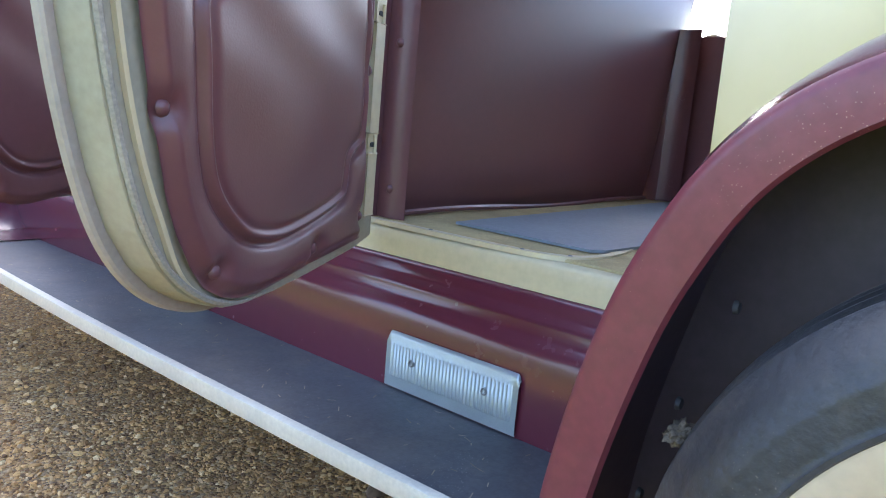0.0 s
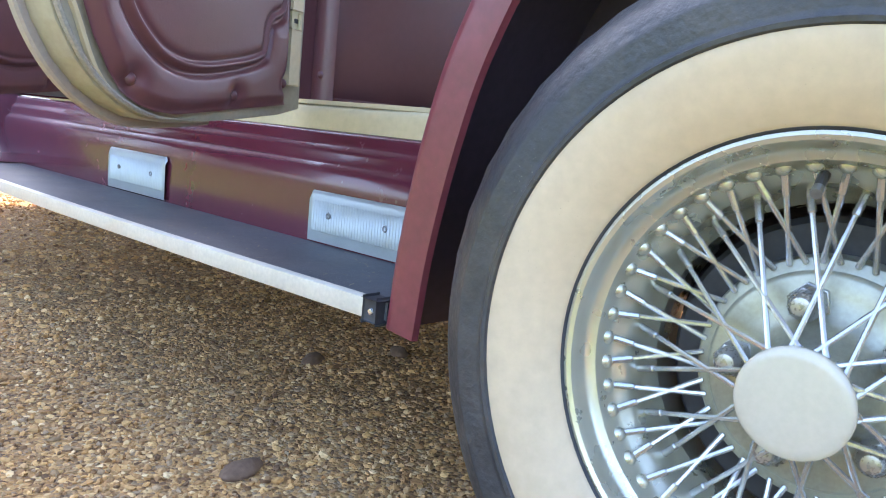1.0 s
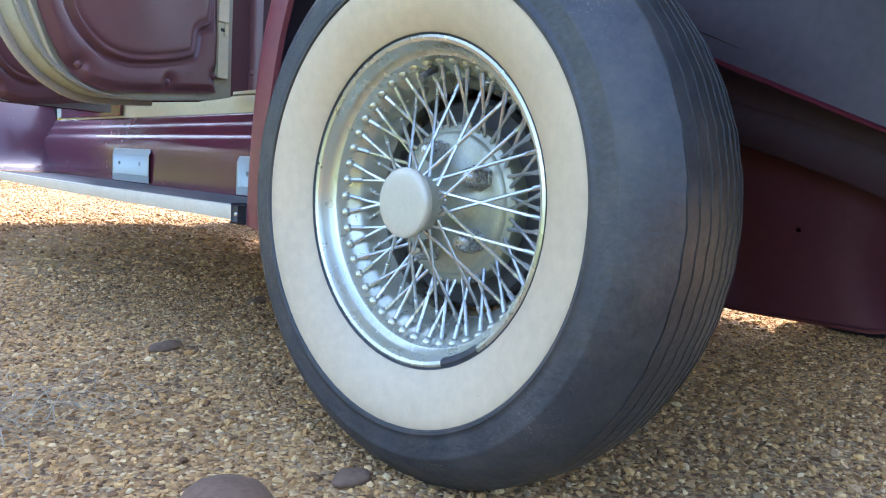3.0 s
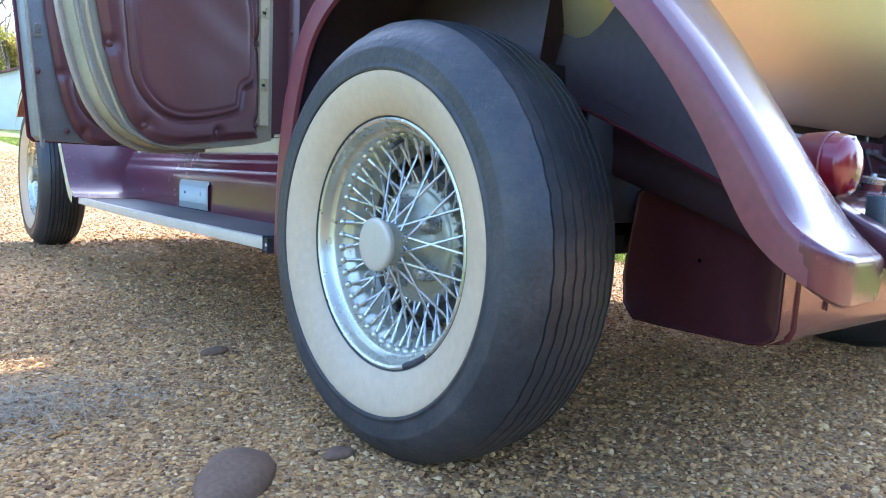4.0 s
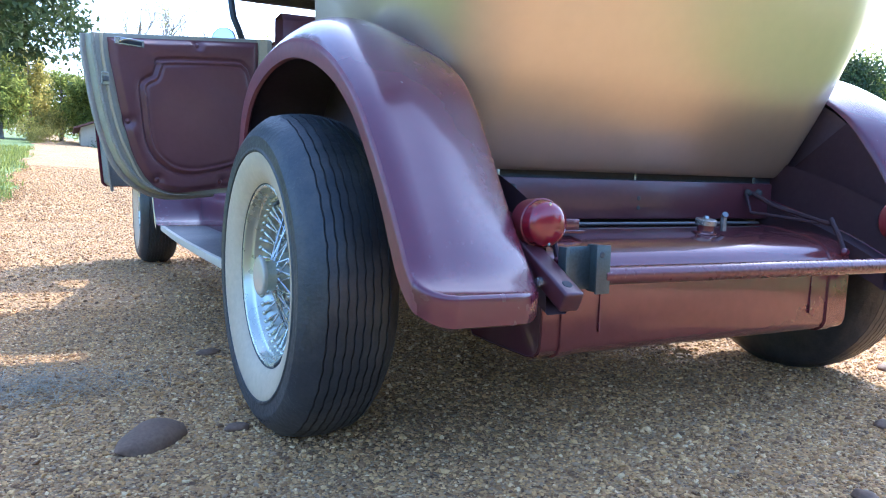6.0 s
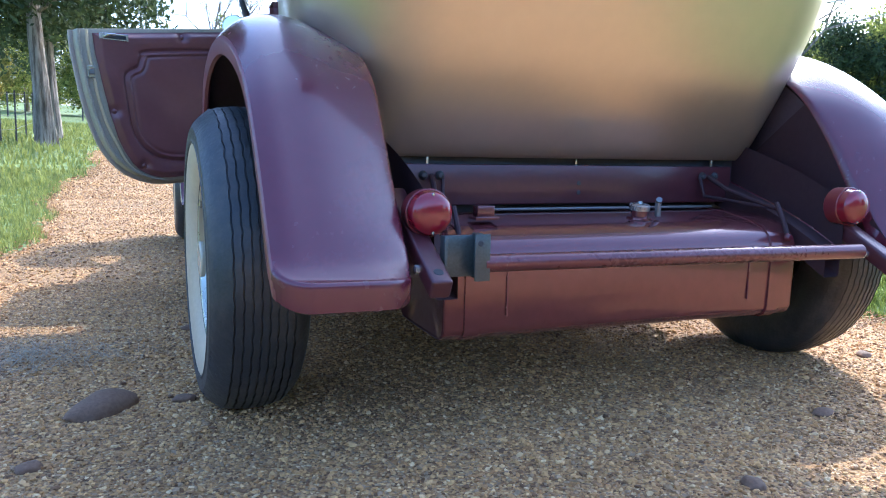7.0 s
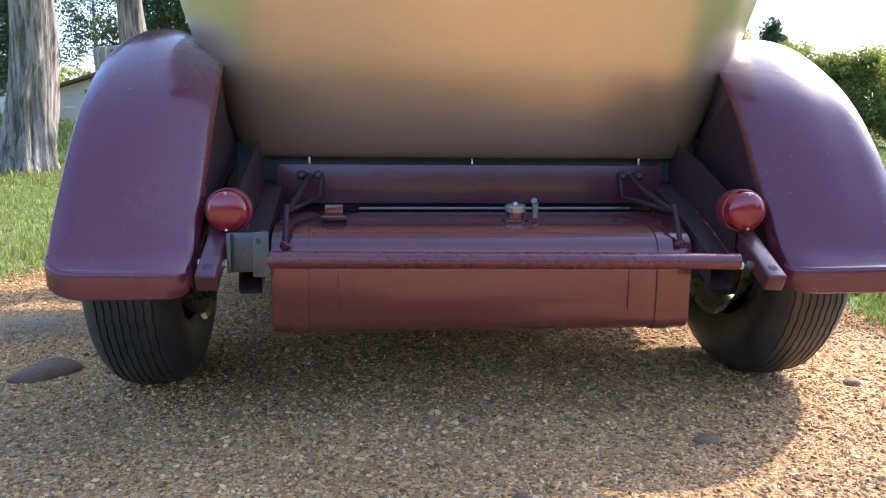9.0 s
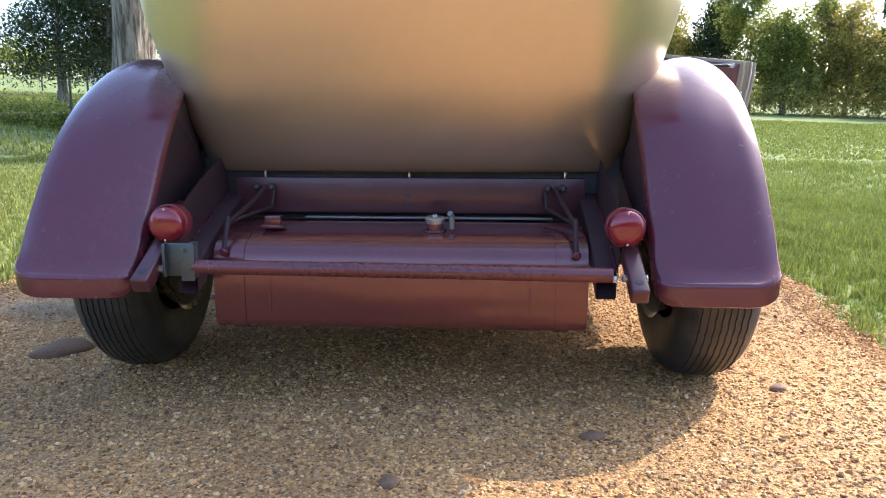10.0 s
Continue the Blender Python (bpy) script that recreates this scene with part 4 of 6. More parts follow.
def door(name, hinge, angle, side, square=False, label=""):
    """Hinged along z at its inner edge; local -y is the trimmed face; side -1 opens towards -x."""
    m = Matrix.Translation(hinge) @ Matrix.Rotation(angle * -side, 4, 'Z')
    outline = [(0.03, 0.535), (0.566, 0.535), (0.581, 0.55), (0.628, 1.052), (0.03, 1.085)] if square else SHELL
    pts = [(side * u, z) for u, z in outline]
    d = part(name, plate(pts if side > 0 else pts[::-1], 0.042, 0.003), EDGE_GREY if square else DOOR_EDGE, car, label, 40, m)
    part("outer_skin", moved(plate([(side * (u + (0.008 if u > 0.3 else 0)), z - 0.004) for u, z in outline], 0.006, 0.0015), Matrix.Translation((0, 0.044, 0))), MAROON, d, "maroon outer skin")
    tr = shared("trim", TRIM_R if side > 0 else TRIM_L, d, Matrix.Translation((0, -0.001, 0)) @ Matrix.Diagonal((0.875 if square else 1.0, 1, 1, 1)))
    tagged(tr, "padded maroon vinyl trim with piping")
    if not square:
        # a row of stitches beside the groove
        ring = spline(PANEL + PANEL[:1], 420)
        bm = bmesh.new()
        for k in range(0, 419, 2):
            (u0, z0), (u1, z1) = ring[k], ring[k + 1]
            du, dz = (u1 - u0), (z1 - z0)
            q = math.hypot(du, dz)
            if q < 1e-5:
                continue
            nu, nz = -dz / q * 0.0125, du / q * 0.0125
            tube([(side * (u0 + nu), -0.0205, z0 + nz), (side * (u1 + nu), -0.0205, z1 + nz)], 0.0010, 4, bm)
        part("stitching", bm, THREAD, d, "faded stitching round the trim")
    for u, z in BUTTONS:
        part("button", moved(lathe([(0.0, 0.0075), (0.004, 0.007), (0.0078, 0.004), (0.0095, 0.0)], 14, 'Y'), Matrix.Translation((side * u, -0.008, z)) @ Matrix.Rotation(math.pi, 4, 'Z')), VINYL, d)
    # weather strip and edge channel round the free edge
    free = [(u, z) for u, z in (outline[6:] if not square else outline[1:4]) if u > 0.1]
    if not square:
        free = [(u, z) for u, z in SHELL[3:16]]
    sp = spline(free, 40)
    part("weather_strip", tube([(side * (u - 0.005), -0.004, z + 0.006 * smooth((1.0 - z) / 0.3)) for u, z in sp], [0.0005 + 0.0042 * smooth(k / 9) for k in range(40)], 7), SEAL, d, "grey perished weather strip")
    if not square:
        rim = spline(SHELL[2:16], 60)
        rows = []
        for k, (u, z) in enumerate(rim):
            du, dz = rim[min(k + 1, 59)] - rim[max(k - 1, 0)]
            q = math.hypot(du, dz)
            ou, oz = dz / q, -du / q
            rows.append([(side * (u + ou * a), b, z + oz * a) for a, b in ((-0.006, 0.0405), (0.004, 0.0395), (0.0095, 0.0405), (0.0120, 0.0440), (0.0120, 0.0520), (0.008, 0.0540), (-0.004, 0.0540))])
        part("edge_strip", grid(rows), TAUPE, d, "pale taupe strip round the door's edge")
        part("edge_channel", tube([(side * (u - 0.030 * smooth((z - 0.515) / 0.12)), -0.002, z + 0.012 * smooth((0.80 - z) / 0.2)) for u, z in sp[9:]], [0.0005 + 0.0045 * smooth(k / 8) for k in range(31)], 6), CREAM_OLD, d, "cracked pale edge channel")
    # hinge edge: a pale strip broken by two hinge leaves
    for z0, z1 in ((0.600, 0.700), (0.734, 0.905), (0.962, 1.078)):
        part("hinge_strip", box(side * 0.064, side * 0.095, -0.015, 0.0, z0, z1, 0.002), CREAM_OLD, d, "worn pale strip along the hinge edge")
    for z0 in (0.702, 0.907):
        hl = part("hinge", box(side * 0.062, side * 0.094, -0.013, 0.0, z0, z0 + (0.030 if z0 < 0.8 else 0.053), 0.002), CREAM_OLD, d, "small painted hinge")
        part("hinge_gap", box(side * 0.070, side * 0.088, -0.0145, -0.002, z0 + 0.010, z0 + 0.016, 0.001), BLACK, hl)
        part("hinge_pin", tube([(side * 0.074, -0.016, z0 - 0.002), (side * 0.074, -0.016, z0 + 0.028)], 0.003, 8), CREAM_OLD, hl)
    # latch
    u = 0.655 if not square else 0.585
    part("latch", box(side * (u - 0.012), side * (u + 0.004), -0.008, -0.001, 0.858, 0.894, 0.002), CHROME_OLD, d, "worn steel latch")
    part("latch_bolt", box(side * (u - 0.009), side * (u + 0.001), -0.013, -0.007, 0.870, 0.882, 0.002), STEEL, d)
    # inner handle: a slotted chrome plate with a lever
    h = box(side * (0.535 if not square else 0.470), side * (0.625 if not square else 0.545), -0.0225, -0.019, 0.984, 1.003, 0.0015, 2)
    hp = part("handle_plate", h, CHROME, d, "slotted chrome handle plate")
    part("handle_slot", box(side * (0.542 if not square else 0.477), side * (0.612 if not square else 0.535), -0.0235, -0.021, 0.9885, 0.9985, 0.001), BLACK, d)
    part("handle_lever", tube([(side * (0.612 if not square else 0.53), -0.021, 0.993), (side * (0.600 if not square else 0.52), -0.034, 0.999), (side * (0.580 if not square else 0.50), -0.036, 1.0)], [0.0045, 0.004, 0.004], 8), CHROME, d)
    return d


door("rear_door", (-0.66, 1.045, 0), radians(22.4), -1, label="open rear door trimmed in buttoned maroon vinyl")
door("front_door", (-0.68, 1.83, 0), radians(22.4), -1, True, "open front door trimmed in maroon vinyl")
door("rear_door", (0.66, 1.045, 0), radians(22.4), 1, label="open rear door trimmed in buttoned maroon vinyl")
door("front_door", (0.68, 1.83, 0), radians(22.4), 1, True, "open front door trimmed in maroon vinyl")

# cowl, bonnet, windscreen frame and mirror
# cowl height and square shape are set to block sun through the windscreen
bm = grid([[(w * math.cos(a) * 1.0, y, 0.56 + (h - 0.56) * math.sin(a) ** 0.4) for a in np.linspace(0, math.pi, 22)] for y, w, h in ((2.05, 0.66, 1.345), (2.5, 0.62, 1.265), (2.6, 0.58, 1.15), (3.3, 0.46, 1.06), (3.95, 0.34, 1.02), (3.97, 0.3, 0.95))])
part("bonnet", bm, MAROON, car, "maroon bonnet and cowl", 50)
for s in (-1, 1):
    part("wheel_apron", box(s * 0.612, s * 0.622, 2.75, 4.0, 0.42, 0.70, 0.003), BLACK, car)
part("cowl_side", box(-0.665, -0.655, 1.86, 2.5, 0.53, 1.05, 0.003), MAROON, car)
part("cowl_side", box(0.655, 0.665, 1.86, 2.5, 0.53, 1.05, 0.003), MAROON, car)
ws = part("windscreen", tube([(-0.60, 1.94, 1.10), (-0.605, 1.92, 1.22), (-0.63, 1.90, 1.27), (-0.655, 1.90, 1.33), (-0.66, 1.93, 1.41), (-0.64, 2.03, 1.47), (0.64, 2.03, 1.47), (0.66, 1.93, 1.41), (0.655, 1.90, 1.33), (0.63, 1.90, 1.27), (0.605, 1.92, 1.22), (0.60, 1.94, 1.10)], 0.016, 8), BLACK, car, "black windscreen frame")
mir = part("mirror", moved(lathe([(0.0, 0.0), (0.050, -0.002), (0.056, 0.004), (0.045, 0.022), (0.0, 0.03)], 28, 'Y'), Matrix.Translation((-0.70, 1.90, 1.225)) @ Matrix.Rotation(radians(-20), 4, 'Z') @ Matrix.Rotation(radians(-8), 4, 'X')), CHROME, car, "round chrome mirror")
part("mirror_arm", tube([(-0.62, 1.92, 1.12), (-0.68, 1.92, 1.15), (-0.70, 1.92, 1.22)], 0.006, 8), CHROME, mir)
part("mirror_glass", moved(lathe([(0.0, -0.004), (0.048, -0.0035)], 28, 'Y'), Matrix.Translation((-0.701, 1.897, 1.2255)) @ Matrix.Rotation(radians(-20), 4, 'Z') @ Matrix.Rotation(radians(-8), 4, 'X')), GLASS, mir)
# raised canvas top, whose shade covers the car's near side
bm = grid([[(x, y, z + 0.16 * min(1, max(0.05, (2.1 - y) / 1.1)) * (1 - (abs(x) / 0.68) ** 2.5)) for x in np.linspace(-0.68, 0.68, 15)] for y, z in ((-0.45, 1.17), (-0.43, 1.24), (-0.36, 1.34), (-0.12, 1.42), (0.4, 1.44), (1.0, 1.45), (1.6, 1.46), (2.02, 1.475), (2.05, 1.46))])
for s in (-1, 1):
    grid([[(s * (0.68 + 0.012 * t), y, 1.195 + (zt - 1.195) * (1 - t)) for t in np.linspace(0, 1, 5)] for y, zt in ((-0.45, 1.20), (-0.36, 1.34), (-0.12, 1.42), (0.2, 1.43), (0.46, 1.44))], bm=bm)
top = part("soft_top", bm, CANVAS, car, "raised tan canvas top", 60)
part("header_rail", box(-0.64, 0.64, 2.01, 2.045, 1.438, 1.468, 0.004), BLACK, top)

# ---- tail ----
tank_p = [(-0.415, 0.2145), (-0.440, 0.2185), (-0.458, 0.229), (-0.466, 0.246), (-0.470, 0.386), (-0.467, 0.412), (-0.456, 0.434), (-0.434, 0.451), (-0.395, 0.465), (-0.30, 0.481), (-0.20, 0.484), (-0.17, 0.46), (-0.145, 0.30), (-0.15, 0.245), (-0.175, 0.216), (-0.25, 0.2135)]
rows = []
for x, k in ((-0.490, 0.975), (-0.492, 0.99), (-0.492, 1.0), (-0.470, 1.0), (-0.40, 1.0), (0.0, 1.0), (0.40, 1.0), (0.470, 1.0), (0.492, 1.0), (0.492, 0.99), (0.490, 0.975)):
    rows.append([(x, -0.31 + (y + 0.31) * k, 0.365 + (z - 0.365) * k) for y, z in tank_p])
bm = grid(rows, close_v=True)
tank = part("fuel_tank", bm, TANKRED, car, "weathered maroon fuel tank", 40)
for s in (-1, 1):
    # dished end with a rolled rim; darker paint stands in for its shade
    rows = [[(s * x, -0.31 + (y + 0.31) * k, 0.345 + (z - 0.345) * k) for y, z in tank_p] for x, k in ((0.490, 0.985), (0.494, 0.985), (0.495, 0.97), (0.491, 0.95), (0.490, 0.5), (0.490, 0.02))]
    part("tank_end", grid(rows, close_v=True), FRAME_RED, tank, "maroon end toned dark for shade, with a rolled rim", 50)
for x in (-0.428, 0.428):
    part("tank_strap", grid([[(x + dx, -0.31 + (y + 0.31) * k, 0.365 + (z - 0.365) * k2) for y, z in tank_p[:11]] for dx, k, k2 in ((-0.019, 1.0, 1.0), (-0.018, 1.03, 1.022), (0.018, 1.03, 1.022), (0.019, 1.0, 1.0))]), TANKRED, tank, "riveted steel strap", 50)
    sgn = 1 if x > 0 else -1
    part("seam", box(x - sgn * 0.085 - 0.002, x - sgn * 0.085 + 0.002, -0.4715, -0.468, 0.27, 0.40), MAROON, tank)
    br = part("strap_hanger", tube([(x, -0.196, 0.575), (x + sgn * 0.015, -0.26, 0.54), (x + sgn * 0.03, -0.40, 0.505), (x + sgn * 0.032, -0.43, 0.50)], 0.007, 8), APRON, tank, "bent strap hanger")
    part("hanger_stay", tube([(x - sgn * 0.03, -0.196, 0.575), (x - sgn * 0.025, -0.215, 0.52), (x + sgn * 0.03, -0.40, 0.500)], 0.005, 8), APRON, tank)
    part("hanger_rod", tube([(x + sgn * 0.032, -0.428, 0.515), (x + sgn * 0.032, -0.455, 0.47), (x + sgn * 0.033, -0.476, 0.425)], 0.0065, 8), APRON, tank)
    part("hanger_nut", moved(lathe([(0.0, -0.008), (0.007, -0.008), (0.011, -0.003), (0.012, 0.004), (0.0, 0.005)], 10, 'Y'), Matrix.Translation((x + sgn * 0.033, -0.476, 0.428))), MAROON, tank)
    for dx in (-0.022, 0.022):
        part("hanger_bolt", moved(lathe([(0.0, -0.012), (0.006, -0.011), (0.010, -0.006), (0.012, 0.0)], 12, 'Y'), Matrix.Translation((x + dx, -0.196, 0.576))), BLACK, tank)
filler = part("filler_neck", moved(lathe([(0.034, 0.0), (0.033, 0.004), (0.022, 0.007), (0.022, 0.022)], 24, 'Z'), Matrix.Translation((0.088, -0.345, 0.474)) @ Matrix.Rotation(radians(8), 4, 'X')), TANKRED, tank, "filler neck with flange")
part("filler_cap", moved(lathe([(0.0265, 0.0), (0.027, 0.012), (0.024, 0.0145), (0.008, 0.016), (0.006, 0.022), (0.0, 0.023)], 24, 'Z'), Matrix.Translation((0.088, -0.345, 0.495)) @ Matrix.Rotation(radians(8), 4, 'X')), STEEL_LUG, tank, "dull chrome filler cap")
part("vent_fitting", tube([(0.135, -0.36, 0.478), (0.135, -0.36, 0.515), (0.130, -0.37, 0.522)], 0.008, 8), STEEL, tank)
part("sender_box", box(-0.378, -0.334, -0.375, -0.345, 0.483, 0.512, 0.003), TANKRED, tank, "small red sender box")
part("sender_base", box(-0.386, -0.326, -0.385, -0.335, 0.479, 0.487, 0.002), TANKRED, tank)

xm = part("rear_crossmember", box(-0.515, 0.515, -0.19, -0.15, 0.50, 0.604, 0.004), FRAME_RED, car, "maroon rear cross panel")
for z in (0.556, 0.530):
    part("hole", moved(lathe([(0.0, -0.0005), (0.005, -0.001), (0.0065, 0.0)], 12, 'Y'), Matrix.Translation((0.0, -0.1905, z))), BLACK, xm)
part("closing_panel", box(-0.62, 0.62, -0.150, -0.142, 0.40, 0.66, 0.002), BLACK, car, "black closing panel behind the tank")
part("grey_rail", box(-0.30, 0.42, -0.232, -0.214, 0.488, 0.494, 0.002), STEEL, car, "flat grey steel rail")
tubep = part("rear_tube", tube([(-0.478, -0.636, 0.420), (-0.2, -0.638, 0.418), (0.15, -0.638, 0.415), (0.525, -0.636, 0.411)], 0.0178, 18), TUBE_RED, car, "scuffed maroon cross tube")
part("tube_bolt", moved(lathe([(0.0, 0.014), (0.006, 0.0135), (0.009, 0.010), (0.009, 0.0)], 6), Matrix.Translation((0.524, -0.636, 0.402))), CHROME, tubep)
for s in (-1, 1):
    bm = box(-0.021, 0.021, 0.0, 0.34, -0.020, 0.020, 0.006, 3)
    arm = part("bumper_arm", bm, FRAME_RED, car, "square dark maroon bumper arm", 40, Matrix.Translation((-0.587 if s < 0 else 0.580, -0.695, 0.382 if s < 0 else 0.372)) @ Matrix.Rotation(math.atan2(0.068, 0.13), 4, 'X'))
    part("arm_hole", moved(lathe([(0.0, 0.0210), (0.009, 0.0212), (0.0105, 0.0195)], 16, 'Z'), Matrix.Translation((0, 0.030, 0))), BLACK, arm)
    for sx in (-1, 1):
        part("arm_bolt", moved(lathe([(0.0, 0.011), (0.006, 0.010), (0.009, 0.008), (0.009, 0.0)], 6), Matrix.Translation((sx * 0.021, 0.075, -0.006)) @ Matrix.Rotation(0 if sx > 0 else math.pi, 4, 'Z')), CHROME, arm)
    rail = [(y, 0.571 + 0.41 * (y + 0.145) + 0.012 * math.sin((y + 0.6) * 9)) for y in np.linspace(-0.56, 0.10, 24)]
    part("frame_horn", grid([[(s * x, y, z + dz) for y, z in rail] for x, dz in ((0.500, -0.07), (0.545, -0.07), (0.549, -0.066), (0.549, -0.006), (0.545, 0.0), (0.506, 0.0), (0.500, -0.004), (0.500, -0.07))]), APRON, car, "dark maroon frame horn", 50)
    # added dark sheet: hides the bright gap between well edge and rail
    part("gap_filler", grid([[(s * x, y, z + dz) for y, z in rail] for x, dz in ((0.552, -0.012), (0.553, 0.05), (0.554, 0.12))]), APRON, car, "dark filler sheet over the frame", 50)
    part("rail_edge", tube([(s * 0.549, y, z - 0.001) for y, z in rail[:20]], 0.003, 6), MAROON, car, "rolled edge of the frame")
    # lamp: body, lens and screws
    c = Vector((s * 0.566, -0.553, 0.514))
    tl = part("tail_light", moved(lathe([(0.0, 0.04), (0.038, 0.038), (0.046, 0.03), (0.048, 0.0), (0.0485, -0.008), (0.046, -0.010)], 40, 'Y'), Matrix.Translation(c)), RED_CASE, car, "round red tail light")
    ridge = [(0.0455, -0.009)] + [(0.0455 - 0.0004 * k + (0.0006 if k % 2 else 0), -0.011 - 0.0022 * k) for k in range(9)] + [(0.0405, -0.032), (0.030, -0.0375), (0.015, -0.0405), (0.0, -0.0415)]
    part("lens", moved(lathe(ridge, 40, 'Y'), Matrix.Translation(c)), LENS, tl, "domed red lens")
    for dz in (-0.038, 0.038):
        part("lens_screw", moved(lathe([(0.0, -0.0025), (0.003, -0.002), (0.0035, 0.0)], 8, 'Y'), Matrix.Translation(c + Vector((0, -0.0335, dz)))), CHROME, tl)
    part("lamp_stalk", tube([(s * 0.575, -0.56, 0.505), (s * 0.585, -0.55, 0.46), (s * 0.587, -0.53, 0.44)], 0.014, 10), TANKRED, tl)
bk = part("plate_bracket", box(-0.492, -0.476, -0.648, -0.606, 0.388, 0.478, 0.003), STEEL_GREEN, car, "grey steel channel bracket")
part("bracket_web", box(-0.552, -0.490, -0.618, -0.610, 0.392, 0.474, 0.002), STEEL_GREEN, bk)
part("bracket_flange", box(-0.558, -0.550, -0.632, -0.606, 0.392, 0.474, 0.002), STEEL_GREEN, bk)
part("bracket_face", box(-0.503, -0.470, -0.652, -0.647, 0.387, 0.479, 0.002), STEEL_GREEN, bk)
part("bracket_hole", moved(lathe([(0.0, -0.0006), (0.0045, -0.001), (0.006, 0.0)], 12, 'Y'), Matrix.Translation((-0.491, -0.652, 0.461))), BLACK, bk)

# underneath
part("chassis", box(-0.42, 0.42, 0.05, 3.9, 0.37, 0.56, 0.01), BLACK, car, "dark chassis and running gear")
ax = part("rear_axle", tube([(-0.75, 0.0, AX), (0.75, 0.0, AX)], 0.04, 16), BLACK, car, "dark rear axle")
part("differential", moved(lathe([(0.0, -0.13), (0.07, -0.12), (0.12, -0.05), (0.12, 0.05), (0.07, 0.12), (0.0, 0.13)], 24, 'Y'), Matrix.Translation((0.05, 0, AX))), BLACK, ax)
for s in (-1, 1):
    part("leaf_spring", grid([[(s * 0.52 + dx, y, 0.33 + 0.12 * (y / 0.5) ** 2 + dz) for y in np.linspace(-0.14, 0.62, 20)] for dx, dz in ((-0.03, 0), (0.03, 0), (0.03, 0.035), (-0.03, 0.035), (-0.03, 0))]), BLACK, car, "dark leaf spring")
    part("wing_closer", box(s * 0.51, s * 0.70, -0.112, -0.104, 0.40, 0.68, 0.002), BLACK, car, "dark inner wing panel")
    part("inner_wing", box(s * 0.55, s * 0.57, -0.14, 0.5, 0.44, 0.66, 0.003), BLACK, car, "dark inner wing")
part("exhaust", tube([(0.30, 0.6, 0.29), (0.33, 0.0, 0.28), (0.36, -0.38, 0.27)], 0.024, 12), STEEL, car, "grey exhaust pipe")


# ---- stones on the drive ----
def stone(at, size, seed, name="stone", label="flat dark stone lying in the gravel"):
    bm = bmesh.new()
    bmesh.ops.create_icosphere(bm, subdivisions=3, radius=1)
    for v in bm.verts:
        v.co *= 1 + 0.22 * noise.noise(v.co * 1.3 + Vector((seed, 0, 0))) + 0.06 * noise.noise(v.co * 4 + Vector((0, seed, 0)))
        # one end stands higher and blunter than the other
        lift = 0.26 * (1 + 0.8 * v.co.x - 0.9 * v.co.x ** 2) if name == "rock" else 0.0
        v.co = Vector((v.co.x * size[0], v.co.y * size[1] * (1 + lift), v.co.z * size[2] * (1 + lift) + lift * 0.012))
    ob = part(name, bm, ROCK, None, "", 60, Matrix.Translation((at[0], at[1], at[2] + ground_height(at[0], at[1]))) @ Matrix.Rotation(at[3], 4, 'Z'))
    return tagged(ob, label, "stone", "stones on the drive")


stone((-1.215, 0.006, 0.006, radians(50)), (0.104, 0.046, 0.026), 3, "rock", "smooth brown rock half sunk in the gravel")
for n_, (x, y, a) in enumerate(((-0.97, 0.74, 0.2), (-0.56, 1.09, 0.5), (-0.35, 1.03, 1.0), (0.50, -0.59, 0.3), (1.10, -0.21, 0.8), (-1.02, 0.02, 0.1), (-1.33, -0.32, 0.6), (0.02, -0.86, 1.2))):
    stone((x, y, 0.004, a), (0.040 - 0.002 * n_, 0.022, 0.012), n_ + 11)

# ---- trees, grass and distance ----
BARK = bark_material("grey_bark", (0.34, 0.295, 0.24), (0.10, 0.08, 0.06))
SHEDWALL = material("white_shed_boards", (0.70, 0.70, 0.67), 0.8, noise_scale=1.5, vary=0.08)
TANWALL = material("tan_shed_boards", (0.46, 0.38, 0.27), 0.85, noise_scale=1.5, vary=0.1)
ROOFING = material("rusty_roofing", (0.16, 0.07, 0.055), 0.8, noise_scale=3, vary=0.25)
POSTM = material("dark_fence_post", (0.05, 0.05, 0.05), 0.7, noise_scale=8, vary=0.2)
DRY = material("dry_grass", (0.29, 0.245, 0.165), 0.9, island=0.3)


def leaf_material(name, colour, spread, through_=0.35):
    m = bpy.data.materials.new(name)
    m.use_nodes = True
    n, l = m.node_tree.nodes, m.node_tree.links
    b = n["Principled BSDF"]
    b.inputs["Roughness"].default_value = 0.75
    b.inputs["Specular IOR Level"].default_value = 0.25
    g = n.new("ShaderNodeNewGeometry")
    cr = n.new("ShaderNodeValToRGB")
    lo, hi = cr.color_ramp.elements
    lo.color = (*[c * (1 - spread) for c in colour], 1)
    hi.color = (min(1, colour[0] * (1 + spread) * 1.25), colour[1] * (1 + spread), colour[2] * (1 + spread * 0.5), 1)
    l.new(g.outputs["Random Per Island"], cr.inputs["Fac"])
    l.new(cr.outputs[0], b.inputs["Base Color"])
    t = n.new("ShaderNodeBsdfTranslucent")
    l.new(cr.outputs[0], t.inputs["Color"])
    mx = n.new("ShaderNodeMixShader")
    mx.inputs["Fac"].default_value = through_
    l.new(b.outputs[0], mx.inputs[1]), l.new(t.outputs[0], mx.inputs[2])
    l.new(mx.outputs[0], n["Material Output"].inputs["Surface"])
    return m


